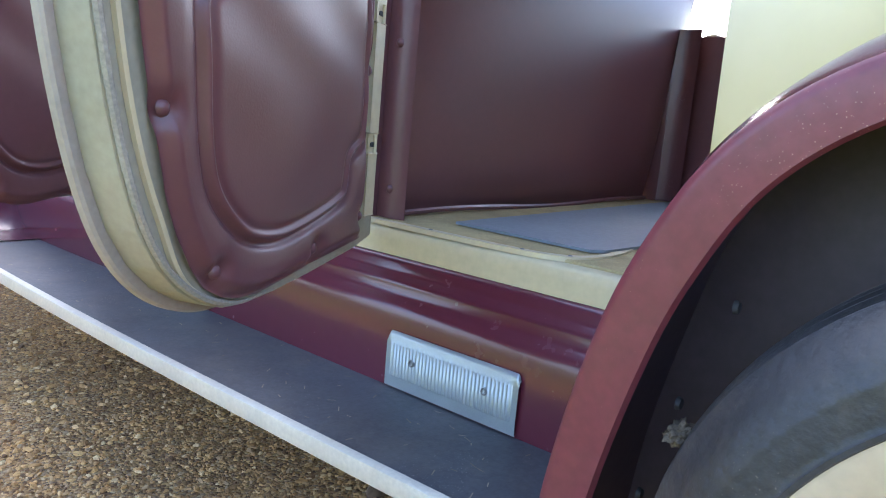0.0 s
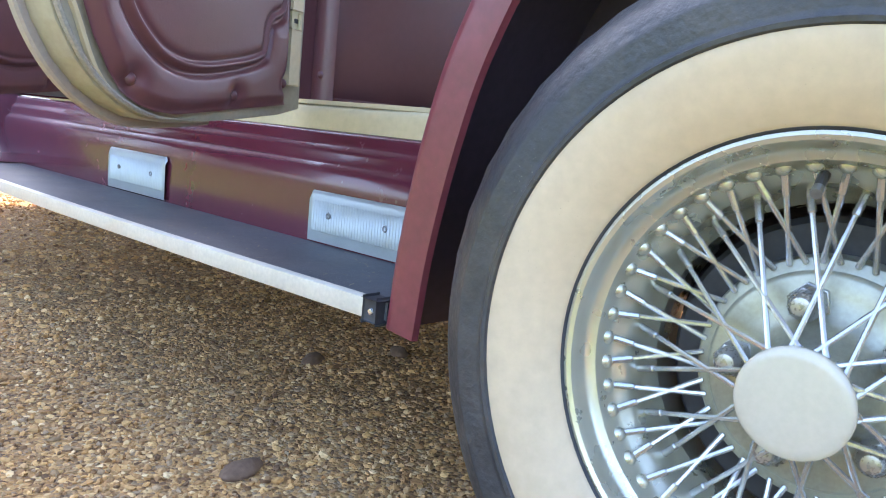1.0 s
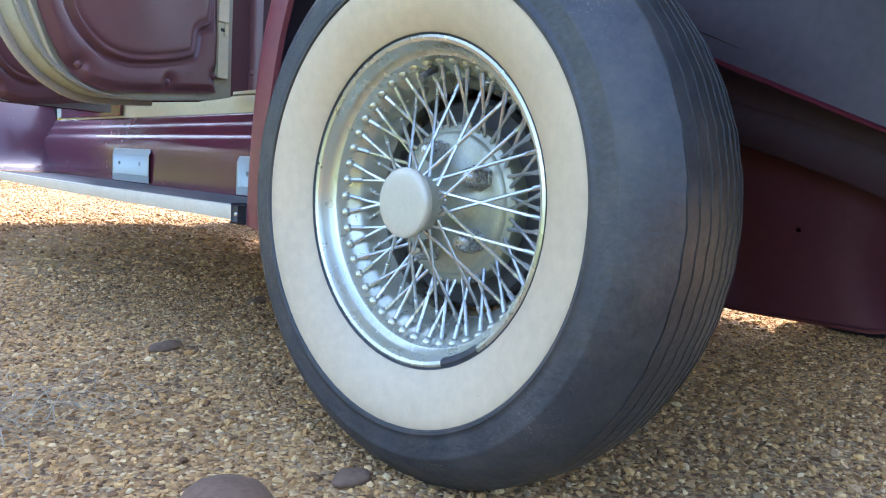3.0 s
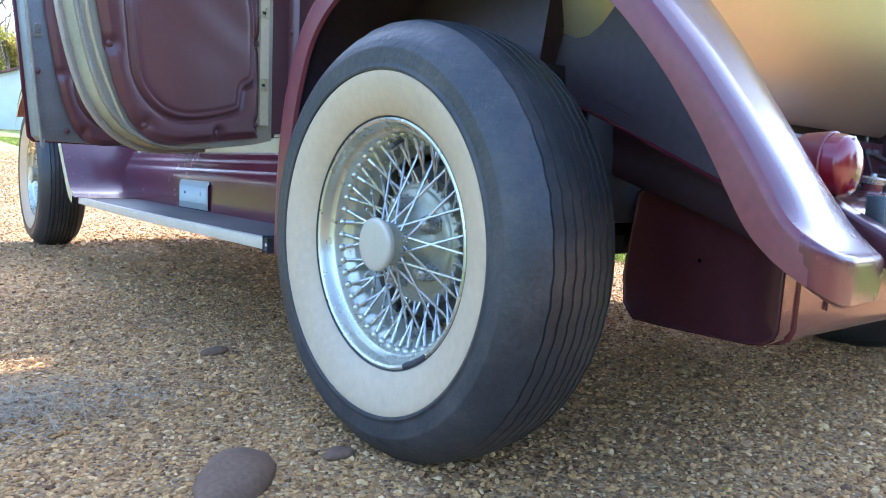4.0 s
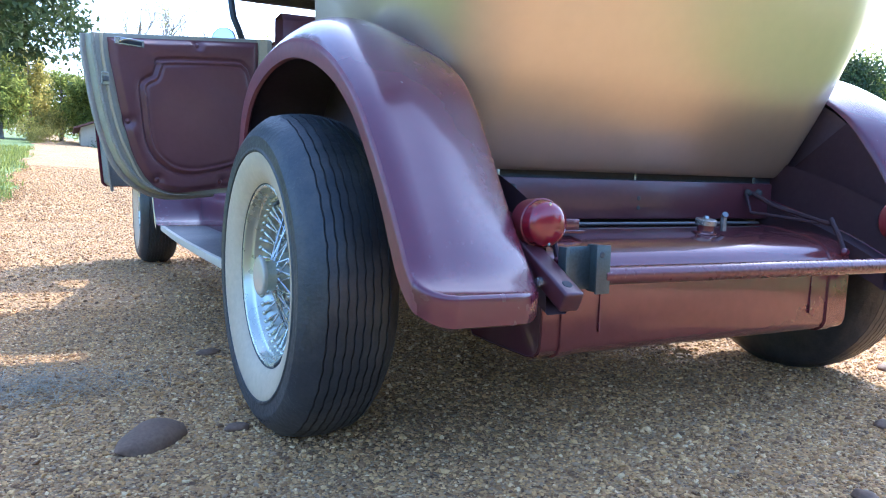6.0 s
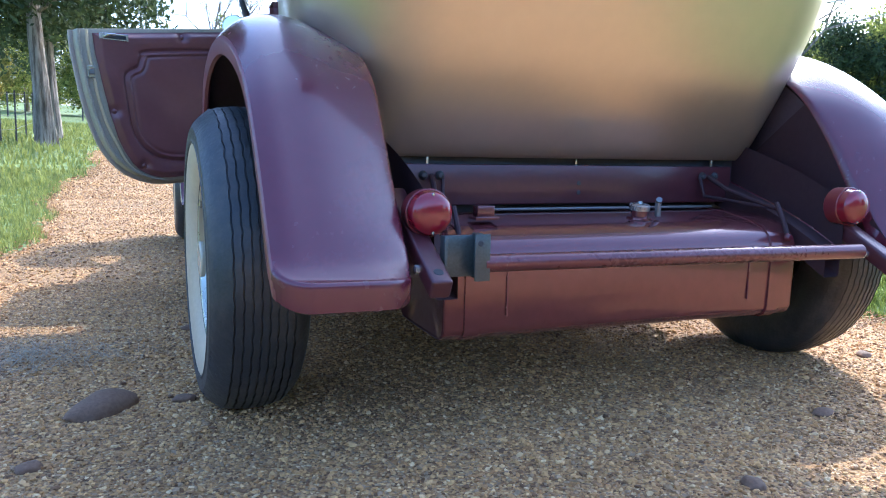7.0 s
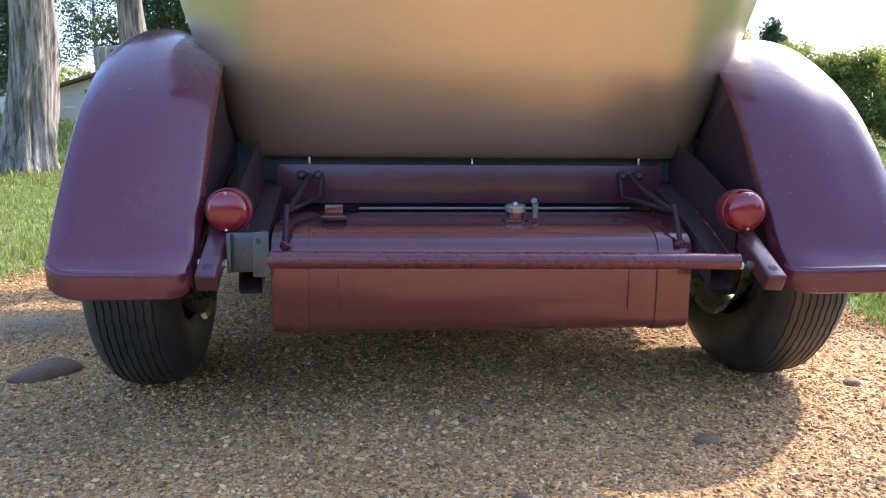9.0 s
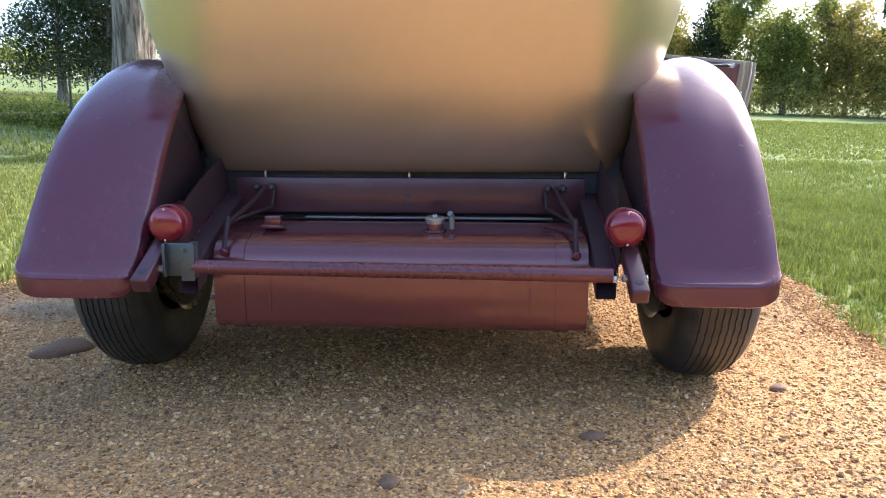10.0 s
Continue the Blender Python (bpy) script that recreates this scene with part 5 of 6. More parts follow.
LEAF_CEDAR = leaf_material("cedar_leaves", (0.052, 0.085, 0.038), 0.45, 0.25)
LEAF_BROAD = leaf_material("broad_leaves", (0.19, 0.25, 0.065), 0.5, 0.6)
LEAF_GREY = leaf_material("grey_green_leaves", (0.085, 0.12, 0.055), 0.45, 0.35)
LEAF_YELLOW = leaf_material("yellowing_leaves", (0.29, 0.30, 0.09), 0.4, 0.6)
BLADE = leaf_material("grass_blades", (0.160, 0.230, 0.052), 0.35, 0.35)


def leaves(rng, centres, per, spread, size):
    """Leaf quads in loose clumps round centres: (n, 3)."""
    c = np.repeat(centres, per, 0)
    n = len(c)
    p = c + rng.normal(0, 1, (n, 3)) * spread
    a, b = rng.normal(0, 1, (n, 3)), rng.normal(0, 1, (n, 3))
    a /= np.linalg.norm(a, axis=1, keepdims=True)
    b -= (a * b).sum(1, keepdims=True) * a
    b /= np.linalg.norm(b, axis=1, keepdims=True)
    s = size * rng.uniform(0.5, 1.3, (n, 1))
    v = np.stack([p - a * s, p - b * s * 0.45, p + a * s, p + b * s * 0.45], 1).reshape(-1, 3)
    f = np.arange(4 * n).reshape(-1, 4)
    return v, f


def tree(at, height, r, crown_from, width, mat, seed, label, leaf=0.12, clumps=170, per=26, fine=1.65, lean=0.0, limbs=9, cone=0.3, name="tree", group="trees beyond the drive", gap=0.5):
    rng = np.random.default_rng(seed)
    x0, y0 = at
    z0 = ground_height(x0, y0) - 0.05
    t = empty(name, label, "tree", group, m=Matrix.Translation((x0, y0, z0)))
    # trunk
    n, around = (70, 96) if r > 0.25 else (16, 40)
    rows = []
    for k in range(n + 1):
        w = k / n
        h = height * 0.92 * w ** 1.3
        cx, cy = lean * h * 0.12 + 0.22 * r * math.sin(h * 1.2 + seed), 0.22 * r * math.cos(h * 1.5 + seed)
        q = r * (1 - 0.85 * (h / height) ** 0.85) * (1 + 0.20 * math.exp(-h / 0.42))
        row = []
        for a in np.linspace(0, 2 * math.pi, around, endpoint=False):
            p = Vector((math.cos(a), math.sin(a), 0))
            # fluted wood: long twisting ridges, finer strips of bark on them, a few knots
            twist = Vector((p.x * math.cos(h * 0.25) - p.y * math.sin(h * 0.25), p.x * math.sin(h * 0.25) + p.y * math.cos(h * 0.25), 0))
            flute = noise.noise(twist * 2.6 + Vector((seed, 0, h * 0.35)))
            strip = abs(noise.noise(twist * 9.0 + Vector((0, seed, h * 0.8))))
            knot = max(0.0, noise.noise(p * 1.6 + Vector((seed, seed, h * 2.2))) - 0.35)
            m_ = q * (1 + 0.26 * flute * (1 + 0.4 * math.exp(-h / 0.5)) - 0.16 * strip + 0.55 * knot)
            row.append((cx + m_ * p.x, cy + m_ * p.y, h))
        rows.append(row)
    part("trunk", grid(rows, close_v=True), BARK, t, angle=80)
    # limbs
    ends = []
    for k in range(limbs):
        h = crown_from + (height * 0.85 - crown_from) * (k + rng.uniform(0, 0.8)) / limbs
        a = rng.uniform(0, 2 * math.pi)
        reach = width * (1 - (1 - cone) * (h - crown_from) / max(0.1, height - crown_from)) * rng.uniform(0.6, 1.0)
        base = Vector((lean * h * 0.12, 0, h))
        tip = base + Vector((math.cos(a) * reach, math.sin(a) * reach, reach * rng.uniform(0.1, 0.6)))
        mid = (base + tip) / 2 + Vector((0, 0, 0.12 * reach))
        part("limb", tube([base, mid, tip], [max(0.015, r * 0.28 * (1 - h / height * 0.7)), max(0.012, r * 0.16), 0.01], 6), BARK, t)
        ends += [(mid, reach * 0.28), (tip, reach * 0.22), ((mid + tip) / 2, reach * 0.25)]
    cs = []
    for k in range(clumps):
        e, sp = ends[int(rng.integers(len(ends)))]
        cs.append(np.array(e) + rng.normal(0, 1, 3) * (sp * 1.0 + 0.12) * np.array((1, 1, 0.7)))
    for k in range(int(clumps * gap)):
        h = crown_from + (height - crown_from) * rng.uniform(0, 1) ** 1.1
        rad = width * (1 - (1 - cone) * (h - crown_from) / (height - crown_from)) * rng.uniform(0.2, 1.0) ** 0.6
        a = rng.uniform(0, 2 * math.pi)
        rad *= 0.75 + 0.35 * math.sin(3 * a + seed) * math.sin(h * 2.1 + seed)
        cs.append(np.array((lean * h * 0.12 + rad * math.cos(a), rad * math.sin(a), h)))
    v, f = leaves(rng, np.array(cs), int(per * fine ** 1.7), 0.10 + 0.05 * width, leaf / fine)
    v[:, 2] = np.maximum(v[:, 2], 0.1)
    ob = raw_mesh("crown", mat, v, f, smooth=False, parent=t, kind="")
    return t


# the row of old cedars beside the drive
CEDAR = "old cedar with a stringy grey trunk beside the drive"
tree((-5.04, 8.6), 10.5, 0.36, 3.4, 2.3, LEAF_CEDAR, 5, CEDAR, clumps=300, lean=0.2, group="cedars beside the drive")
tree((-4.33, 10.8), 11.0, 0.255, 3.4, 2.4, LEAF_CEDAR, 6, CEDAR, clumps=300, group="cedars beside the drive")
tree((-3.45, 16.9), 9.5, 0.21, 2.7, 2.7, LEAF_CEDAR, 7, CEDAR, leaf=0.14, clumps=340, per=32, group="cedars beside the drive", cone=0.5, limbs=14)
tree((-3.55, 20.0), 8.5, 0.16, 2.6, 2.2, LEAF_CEDAR, 8, CEDAR, leaf=0.14, clumps=260, per=30, group="cedars beside the drive", cone=0.5, limbs=12)
tree((-6.6, 24.5), 9.0, 0.13, 2.0, 2.8, LEAF_CEDAR, 9, "dark cedar behind the fence", leaf=0.16, clumps=300, per=30, cone=0.4, limbs=12)
# two cedars in the field, and scattered ones
tree((-12.5, 19.9), 4.6, 0.15, 1.05, 1.9, LEAF_CEDAR, 21, "dark spreading cedar standing in the meadow", leaf=0.085, clumps=210, per=28, gap=0.75, cone=0.12, limbs=18)
tree((-11.3, 20.6), 5.2, 0.13, 1.0, 1.25, LEAF_GREY, 22, "thin green cedar standing in the meadow", leaf=0.08, clumps=190, per=26, gap=0.5, cone=0.4, limbs=14)
tree((-16.8, 33.5), 8.0, 0.15, 2.4, 2.2, LEAF_CEDAR, 23, "dark cedar behind the white shed", leaf=0.12, clumps=110, per=24, gap=0.3, cone=0.5, limbs=12)
tree((-13.4, 34.5), 7.5, 0.15, 2.2, 2.2, LEAF_CEDAR, 24, "dark cedar behind the white shed", leaf=0.12, clumps=110, per=24, gap=0.3, cone=0.5, limbs=12)
# woods at the head of the drive
rng = np.random.default_rng(77)
for k in range(15):
    x = -13 + 2.0 * k + rng.uniform(-0.8, 0.8)
    y = 52 + rng.uniform(-4, 6)
    kind = k % 4
    tree((x, y), rng.uniform(4.2, 7.5), 0.14, 0.6, rng.uniform(2.0, 3.0), (LEAF_BROAD, LEAF_YELLOW, LEAF_BROAD, LEAF_BROAD)[kind], 100 + k, "leafy tree in the woods beyond the drive" if kind != 1 else "yellowing tree in the woods beyond the drive",
         leaf=0.17, clumps=170, per=22, cone=0.45, limbs=9)
# hedgerow trees across the right-hand field
for k in range(21):
    a = radians(12 + 2.15 * k + rng.uniform(-0.6, 0.6))
    d = 50 - 0.25 * k + rng.uniform(-3, 3)
    kind = (0, 1, 2, 0, 3)[k % 5]
    tall = rng.uniform(5.0, 7.8)
    if radians(31.5) < a < radians(42):
        kind, tall = (0, 3)[k % 2], 4.4 + 0.09 * tall
    tree((0.2 + d * math.sin(a), -2.4 + d * math.cos(a)), tall, 0.13, 0.7, rng.uniform(1.6, 2.6), (LEAF_BROAD, LEAF_YELLOW, LEAF_CEDAR, LEAF_BROAD)[kind], 200 + k,
         ("leafy green hedgerow tree across the meadow", "yellow-green hedgerow tree across the meadow", "dark upright cedar in the hedgerow", "leafy green hedgerow tree across the meadow")[kind],
         leaf=0.16, clumps=(170, 120, 220, 160)[kind], per=26, cone=(0.5, 0.6, 0.35, 0.5)[kind], limbs=10, group="hedgerow trees", gap=0.7)
# a nearer clump at the field's edge
for k in range(9):
    a = radians(42.6 + 1.75 * k + rng.uniform(-0.4, 0.4))
    d = 30 + (k % 3) * 1.6 + rng.uniform(-0.8, 0.8)
    tree((-0.7 + d * math.sin(a), -2.1 + d * math.cos(a)), rng.uniform(4.9, 6.1), 0.11, 0.35, rng.uniform(1.5, 2.0), (LEAF_CEDAR, LEAF_BROAD, LEAF_BROAD)[k % 3], 400 + k,
         ("dark green tree at the field's edge", "leafy green tree at the field's edge")[k % 3 > 0], leaf=0.12, clumps=200, per=26, cone=0.45, limbs=10, group="trees at the field's edge", gap=0.6)


def bare_tree(at, height, r, seed, label, spread=0.55, twigs=3):
    """A forked tree, nearly leafless: trunk, main limbs with their twigs, and a thin scatter of leaves."""
    rng = random.Random(seed)
    t = empty("tree", label, "tree", "trees beyond the drive", m=Matrix.Translation((*at, ground_height(*at) - 0.1)))
    tips = []

    def grow(bm, p, d, length, rad, level):
        pts, q = [p], p
        for k in range(4):
            d = (d + Vector((rng.gauss(0, 0.16), rng.gauss(0, 0.16), rng.gauss(0.05, 0.10)))).normalized()
            q = q + d * length / 4
            pts.append(q)
        tube(pts, [max(0.008, rad * (1 - 0.13 * k)) for k in range(5)], 6 if level else 9, bm)
        if level >= twigs:
            tips.append(q)
            return
        for k in range(rng.choice((2, 3, 3))):
            b = pts[rng.choice((2, 3, 4, 4))]
            side = Vector((rng.gauss(0, 1), rng.gauss(0, 1), rng.gauss(0.2, 0.5))).normalized()
            grow(bm, b, (d + side * spread * 1.3).normalized(), length * rng.uniform(0.55, 0.8), rad * 0.55, level + 1)

    fork = Vector((0.1, 0, height * 0.30))
    part("trunk", tube([(0, 0, 0), (0.03, 0.05, height * 0.12), (0.06, 0, height * 0.22), fork], [r * 1.3, r, r * 0.9, r * 0.8], 12), BARK, t)
    for k in range(4):
        a = 2 * math.pi * (k + rng.uniform(-0.25, 0.25)) / 4
        bm = bmesh.new()
        grow(bm, fork, Vector((math.cos(a) * spread, math.sin(a) * spread, 1)).normalized(), height * 0.34, r * 0.5, 0)
        part("limb", bm, BARK, t)
    v, f = leaves(np.random.default_rng(seed), np.array([tuple(p) for p in tips]), 14, 0.22, 0.05)
    raw_mesh("crown", LEAF_YELLOW, v, f, smooth=False, parent=t, kind="")
    return t


bare_tree((2.2, 47.5), 9.5, 0.22, 141, "half bare tree with thin pale leaves behind the shed", twigs=4)
bare_tree((5.2, 50.5), 9.0, 0.22, 142, "half bare tree with thin pale leaves behind the shed")
bare_tree((14.5, 14.8), 7.8, 0.11, 260, "half bare tree with arching thin branches", spread=0.8, twigs=4)

# unseen woods added behind the viewpoint, for the paintwork to reflect
for k in range(13):
    a = radians(118 + 10.3 * k + rng.uniform(-2, 2))
    d = 30 + rng.uniform(-3, 4)
    tree((d * math.sin(a), d * math.cos(a)), rng.uniform(6.5, 9.5), 0.2, 0.8, 3.6, (LEAF_BROAD, LEAF_CEDAR)[k % 2], 300 + k, "unseen leafy tree behind the drive", leaf=0.3, clumps=120, per=20, fine=1.0, cone=0.5, limbs=8, group="trees behind the drive", gap=0.8)

# brush along the field's edge, bushes and far woods
cs = []
for k in range(700):
    a = radians(rng.uniform(8, 62))
    d = 46.5 - 0.1 * k / 52 + rng.normal(0, 1.3)
    x, y = 0.2 + d * math.sin(a), -2.4 + d * math.cos(a)
    cs.append((x, y, ground_height(x, y) + rng.uniform(0.1, 1.3) ** 1.3))
v, f = leaves(rng, np.array(cs), 60, 0.35, 0.075)
raw_mesh("brush", LEAF_YELLOW, v, f, "tangled yellow-green brush along the field edge", "brush", False)
cs = []
for k in range(900):
    a = radians(rng.uniform(-80, 75))
    d = rng.uniform(120, 135)
    x, y = d * math.sin(a), d * math.cos(a)
    cs.append((x, y, ground_height(x, y) + rng.uniform(0, 1) * (3.0 + 2.2 * math.sin(a * 17) * math.sin(a * 5)) + 0.4))
v, f = leaves(rng, np.array(cs), 34, 1.1, 0.5)
raw_mesh("far_woods", LEAF_BROAD, v, f, "hazy line of far woods", "woods", False)


def bush(at, w, h, seed, mat, label):
    r = np.random.default_rng(seed)
    c = np.array([(at[0] + r.normal(0, w * 0.4), at[1] + r.normal(0, w * 0.3), ground_height(*at) + abs(r.normal(0, 1)) * h * 0.45 + 0.1) for _ in range(60)])
    v, f = leaves(r, c, 60, 0.14, 0.045)
    return raw_mesh("bush", mat, v, f, label, "bush", False, kind="")


bush((0.9, 42.6), 0.8, 0.55, 1, LEAF_CEDAR, "dark rounded bush in front of the shed")
bush((-2.6, 44.0), 1.3, 1.2, 2, LEAF_YELLOW, "pale green bush beside the drive")
bush((-7.6, 12.6), 0.7, 0.32, 3, LEAF_BROAD, "low leafy weeds along the fence")
for k in range(8):
    bush((-8.2 - 0.8 * k, 13.0 + 0.5 * k), 0.7, 0.22, 10 + k, LEAF_BROAD, "low leafy weeds in the meadow")


# ---- sheds ----
def shed(at, turn, width, low, high, deep, left, name, label):
    """Gable wall along local x from 0 to width, eaves low at x = 0 rising to high."""
    m = Matrix.Translation((*at, ground_height(*at) - 0.1)) @ Matrix.Rotation(turn, 4, 'Z')
    s = empty(name, label, "shed", m=m)
    split = left * width
    zs = lambda x: low + (high - low) * x / width
    for x0, x1, mt in ((0, split, TANWALL), (split, width, SHEDWALL)):
        if x1 - x0 < 0.05:
            continue
        bm = plate([(x0, 0), (x1, 0), (x1, zs(x1)), (x0, zs(x0))], 0.08)
        part("wall", bm, mt, s, "boarded wall")
    part("side_wall", box(0, 0.1, 0.08, deep, 0, low), TANWALL, s)
    bm = bmesh.new()
    th = math.atan2(high - low, width)
    join(bm, moved(box(-0.35, math.hypot(width, high - low) + 0.1, -0.35, deep + 0.3, 0, 0.10, 0.01), Matrix.Translation((0, 0, low + 0.02)) @ Matrix.Rotation(-th, 4, 'Y')))
    part("roof", bm, ROOFING, s, "dark rusty roof")
    return s


shed((-0.55, 43.6), 0.0, 7.5, 1.1, 3.9, 6.0, 0.26, "shed", "low white and tan shed under a rusty roof")
shed((-14.1, 24.6), radians(4), 1.7, 1.72, 1.76, 3.0, 0.0, "shed", "small white shed under a dark flat roof")
shed((-12.2, 26.5), radians(4), 2.6, 1.15, 2.0, 3.0, 0.0, "shed", "low white shed under a brown sloping roof")


# ---- fences ----
def fence(points, posts, wires, label, height=1.15, r=0.03, step=3.0):
    f = empty("fence", label, "fence")
    prev = None
    for a, b in zip(points[:-1], points[1:]):
        a, b = Vector(a), Vector(b)
        n = max(1, round((b - a).length / step))
        for k in range(n + (1 if b == Vector(points[-1]) else 0)):
            p = a + (b - a) * k / n
            z = ground_height(p.x, p.y)
            part("post", tube([(p.x, p.y, z - 0.1), (p.x + 0.01, p.y, z + height)], r, 7), POSTM, f)
            if prev:
                for w in wires:
                    part("wire", tube([(prev[0], prev[1], prev[2] + w), (p.x, p.y, z + w)], 0.004, 4, caps=False), STEEL, f)
            prev = (p.x, p.y, z)
    return f


fence([(-7.2, 7.0), (-5.25, 11.2), (-4.0, 17.2), (-5.2, 34.0)], 0, (0.3, 0.6, 0.85, 1.08), "wire fence on thin dark posts beside the drive", r=0.02)
fence([(-10.5, 17.6), (-4.3, 17.1)], 0, (0.35, 0.7, 1.05), "wire fence crossing the meadow", step=3.4)
fence([(-24.0, 38.0), (-4.5, 40.0)], 0, (0.35, 0.7, 1.05), "wire fence crossing the meadow", r=0.04, step=3.4)
fence([(20.5, 43.0), (33.0, 36.0), (42.0, 26.0)], 0, (0.35, 0.7, 1.0), "weathered fence before the hedgerow", r=0.06, step=2.4)


# ---- grass ----
def blades(n, x0, x1, y0, y1, lo, hi, seed, inside, wide=0.004):
    r = np.random.default_rng(seed)
    x, y = r.uniform(x0, x1, n), r.uniform(y0, y1, n)
    # grow in tufts
    ix, iy = np.round(x / 0.10), np.round(y / 0.10)
    cx, cy = 0.10 * (ix + 0.8 * np.sin(12.9 * ix + 78.2 * iy)), 0.10 * (iy + 0.8 * np.sin(39.3 * ix + 11.1 * iy))
    pull = r.uniform(0, 0.8, n)
    x, y = x + (cx - x) * pull + r.normal(0, 0.01, n), y + (cy - y) * pull + r.normal(0, 0.01, n)
    ok = np.array([inside(a, b) for a, b in zip(x, y)])
    x, y = x[ok], y[ok]
    m = len(x)
    patch = np.array([0.78 + 0.5 * noise.noise(Vector((a * 0.8, b * 0.8, 0))) + 0.45 * noise.noise(Vector((a * 3.5, b * 3.5, 5))) for a, b in zip(x, y)]).clip(0.3, 1.4)
    h = r.uniform(lo, hi, m) * patch
    z = np.array([ground_height(a, b) for a, b in zip(x, y)]) - 0.022
    a = r.uniform(0, 2 * np.pi, m)
    w = wide * r.uniform(0.7, 1.5, m)
    bend = h * r.uniform(0.15, 0.75, m)
    dx, dy = np.cos(a), np.sin(a)
    px, py = -dy * w, dx * w
    b0 = np.stack([x - px, y - py, z], 1)
    b1 = np.stack([x + px, y + py, z], 1)
    m0 = np.stack([x - px * 0.8 + dx * bend * 0.3, y - py * 0.8 + dy * bend * 0.3, z + h * 0.6], 1)
    m1 = np.stack([x + px * 0.8 + dx * bend * 0.3, y + py * 0.8 + dy * bend * 0.3, z + h * 0.6], 1)
    t = np.stack([x + dx * bend, y + dy * bend, z + h], 1)
    v = np.stack([b0, b1, m1, m0, t], 1).reshape(-1, 3)
    k = np.arange(m)[:, None] * 5
    f = np.concatenate([k + np.array([[0, 1, 2]]), k + np.array([[0, 2, 3]]), k + np.array([[3, 2, 4]])])
    return v, f


def off_drive(x, y):
    a, b = drive_edges(y)
    return x < a + 0.04 + 0.06 * math.sin(7 * y) * math.sin(2.3 * y) or x > b - 0.04 + 0.06 * math.sin(11 * y) * math.sin(3.7 * y + 1)


def thinning(x0, x1, y0, y1, soft):
    """Grass off the drive that thins out raggedly towards the borders of its stretch."""
    def inside(x, y):
        wander = 0.5 * noise.noise(Vector((x * 0.9, y * 0.9, 3)))
        room = min(x1 - x, y - y0, y1 - y) / soft + wander
        chance = math.sin(x * 127.1 + y * 311.7) * 43758.5
        return off_drive(x, y) and x > x0 and room > chance - math.floor(chance)
    return inside


BLADE_PALE = leaf_material("yellowing_grass_blades", (0.200, 0.255, 0.072), 0.35, 0.35)


def grass(name, label, *args, mat=BLADE, **kw):
    v, f = blades(*args, **kw)
    raw_mesh(name, mat, v, f, label, "grass", False)


grass("grass", "short mown green grass beside the drive", 135000, 1.4, 9.0, -2.6, 11.0, 0.035, 0.085, 31, thinning(1.3, 9.0, -2.6, 11.0, 1.2), wide=0.0036)
grass("grass", "lush green grass edging the drive", 165000, 1.4, 5.2, -2.2, 6.5, 0.035, 0.105, 36, thinning(1.3, 5.2, -2.2, 6.5, 1.8), wide=0.0026)
grass("grass", "short green grass across the field", 90000, 1.6, 24.0, 8.0, 30.0, 0.03, 0.08, 35, lambda x, y: off_drive(x, y) and (x > 9 or y > 11), wide=0.016)
grass("grass", "thin yellowing grass beside the drive", 80000, -6.5, -1.7, -0.6, 10.5, 0.025, 0.085, 32, off_drive, mat=BLADE_PALE)
grass("grass", "green grass beside the drive", 26000, -7.5, 7.5, -7.0, 0.2, 0.05, 0.14, 34, lambda x, y: off_drive(x, y) and not (x > 0 and y > -2.0), wide=0.006)
grass("grass", "green meadow grass", 60000, -26, 0.0, 8.0, 34.0, 0.06, 0.18, 33, off_drive, wide=0.013, mat=BLADE_PALE)

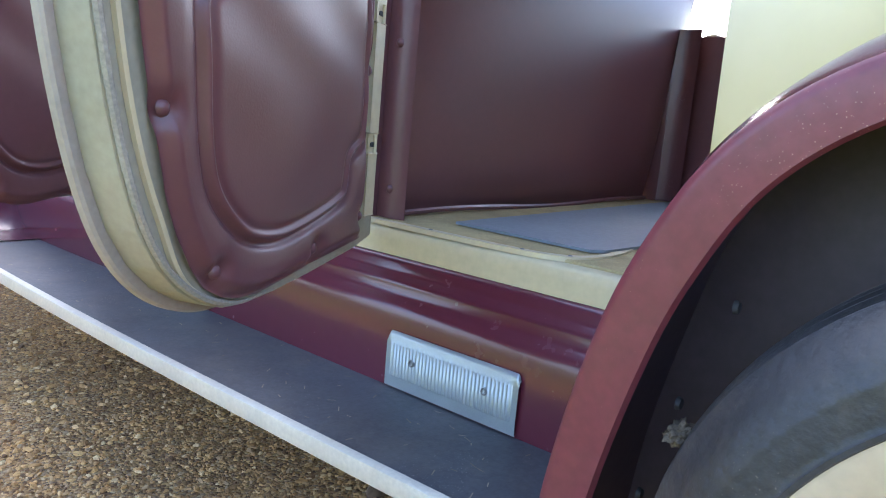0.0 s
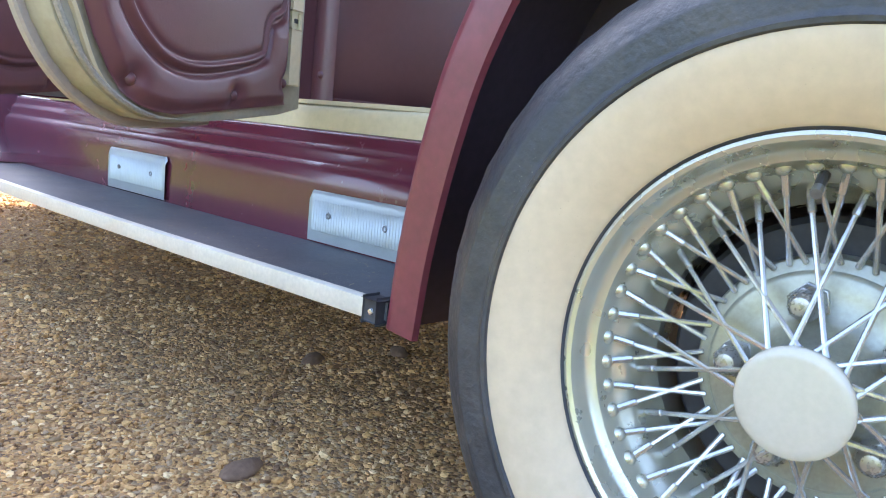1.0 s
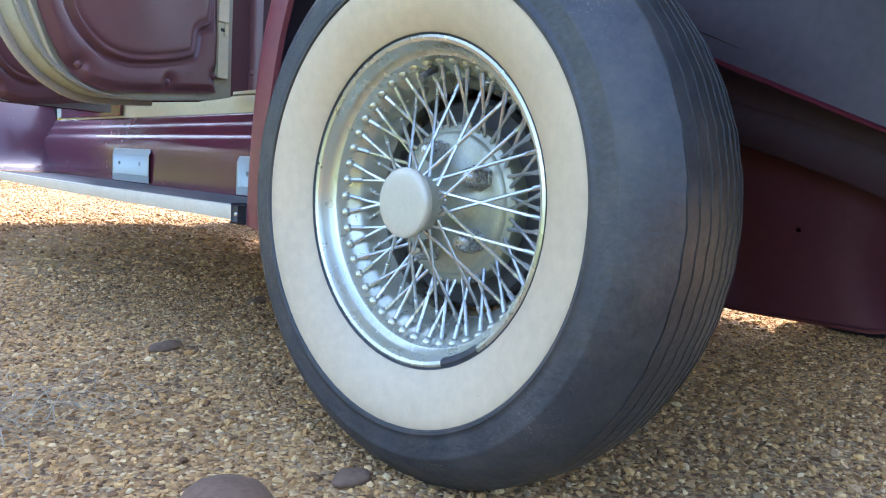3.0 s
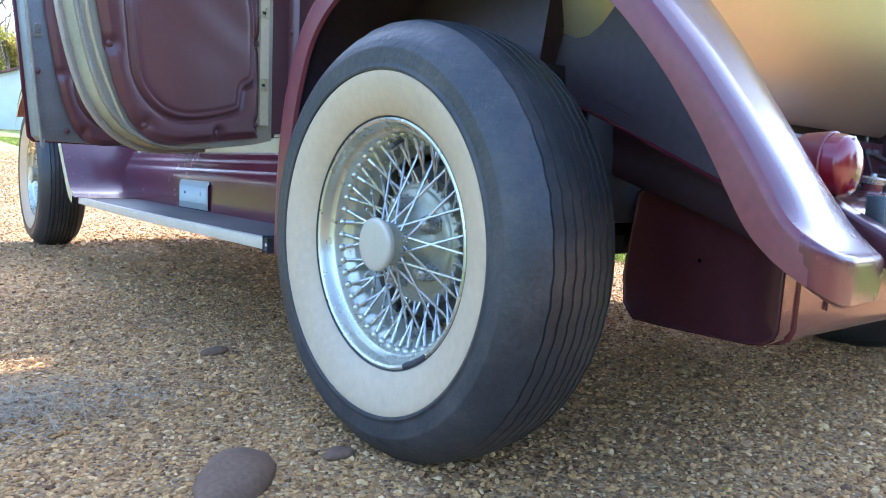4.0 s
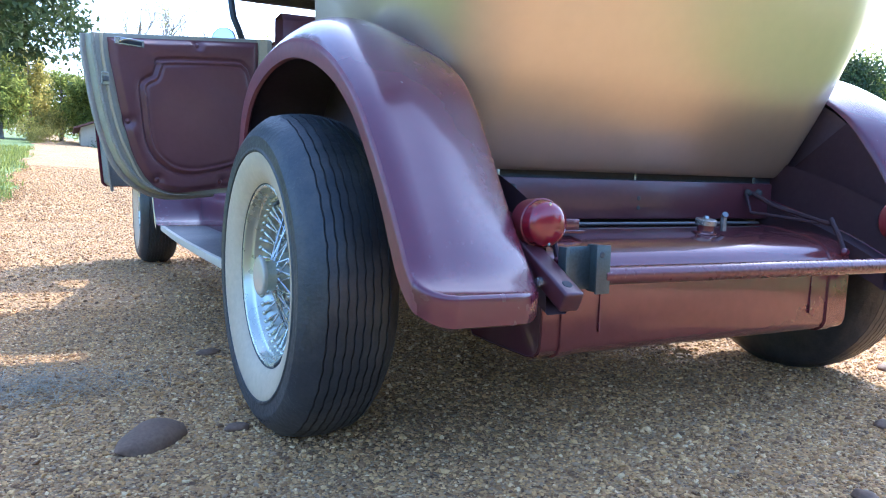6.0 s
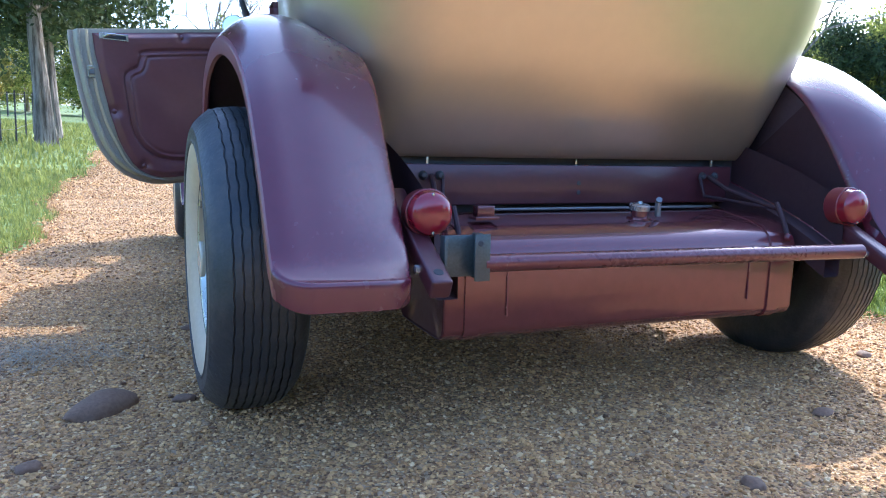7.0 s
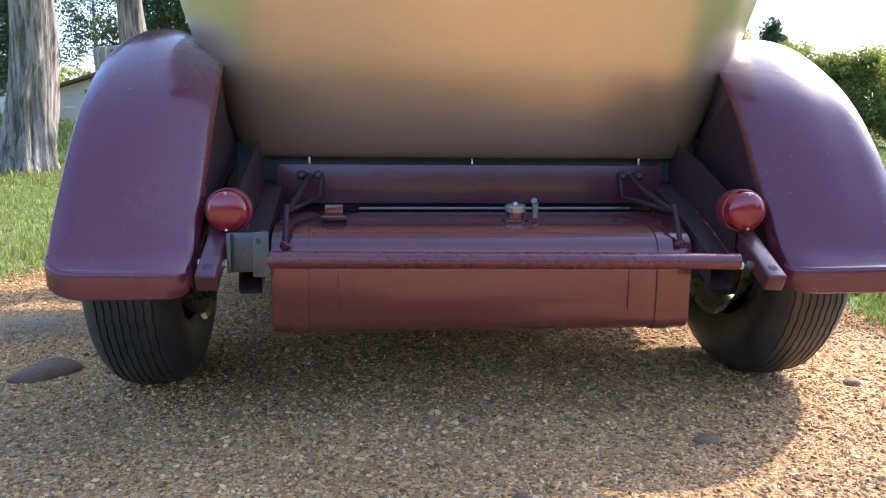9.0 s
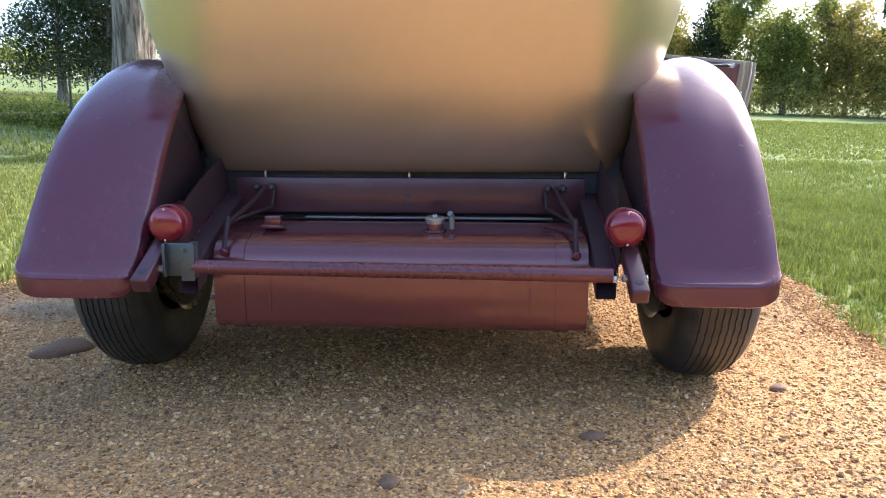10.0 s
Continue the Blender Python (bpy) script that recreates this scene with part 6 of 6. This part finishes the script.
# straw blown onto the gravel
r = np.random.default_rng(9)
vv, ff, base = [], [], 0
for k in range(620):
    x, y = -1.50 + r.normal(0, 0.18), 0.49 + r.normal(0, 0.085)
    a, ln = r.uniform(0, math.pi), r.uniform(0.03, 0.09)
    z = 0.008 + r.uniform(0, 0.022) + ground_height(x, y)
    dx, dy = math.cos(a) * ln, math.sin(a) * ln
    nx, ny = -math.sin(a) * 0.0007, math.cos(a) * 0.0007
    vv += [(x - dx + nx, y - dy + ny, z), (x - dx - nx, y - dy - ny, z), (x + dx * 0.2 - nx, y + dy * 0.2 - ny, z + 0.008), (x + dx - nx, y + dy - ny, z), (x + dx + nx, y + dy + ny, z), (x + dx * 0.2 + nx, y + dy * 0.2 + ny, z + 0.008)]
    ff += [(base, base + 1, base + 2, base + 5), (base + 5, base + 2, base + 3, base + 4)]
    base += 6
raw_mesh("straw", DRY, np.array(vv), np.array(ff), "wisps of dry grey straw on the gravel", "straw", False)

# grass clippings on the running board
r = np.random.default_rng(12)
vv, ff, base = [], [], 0
for k in range(90):
    x, y = r.uniform(-0.90, -0.72), r.uniform(0.6, 2.2)
    a, ln = r.uniform(0, math.pi), r.uniform(0.002, 0.008)
    dx, dy = math.cos(a) * ln, math.sin(a) * ln
    nx, ny = -math.sin(a) * 0.0007, math.cos(a) * 0.0007
    vv += [(x - dx + nx, y - dy + ny, 0.3158), (x - dx - nx, y - dy - ny, 0.3158), (x + dx - nx, y + dy - ny, 0.3162), (x + dx + nx, y + dy + ny, 0.3162)]
    ff += [(base, base + 1, base + 2, base + 3)]
    base += 4
raw_mesh("grass_clippings", DRY, np.array(vv), np.array(ff), "dry grass clippings on the running board", "clippings", False)

# ---- loose gravel, nearest stretch densest ----
p, s, bv, bf = gravel(118000, -2.2, 1.75, -1.5, 1.75, 0.0028, 0.0112, 1, 41)
scatter("gravel", PEBBLE, p, s, bv, bf, "loose tan and brown pea gravel", "gravel", seed=42)
p, s, bv, bf = gravel(42000, -2.4, 2.0, 1.6, 7.5, 0.005, 0.016, 1, 43)
scatter("gravel", PEBBLE, p, s, bv, bf, "loose tan and brown pea gravel", "gravel", seed=44)
p, s, bv, bf = gravel(60000, -2.4, 2.0, 7.0, 19.0, 0.007, 0.022, 1, 45)
keep = np.random.default_rng(46).uniform(0, 1, len(p)) < 1.15 - (p[:, 1] - 7.0) / 12.0
scatter("gravel", PEBBLE, p[keep], s[keep], bv, bf, "loose tan and brown pea gravel", "gravel", seed=47)
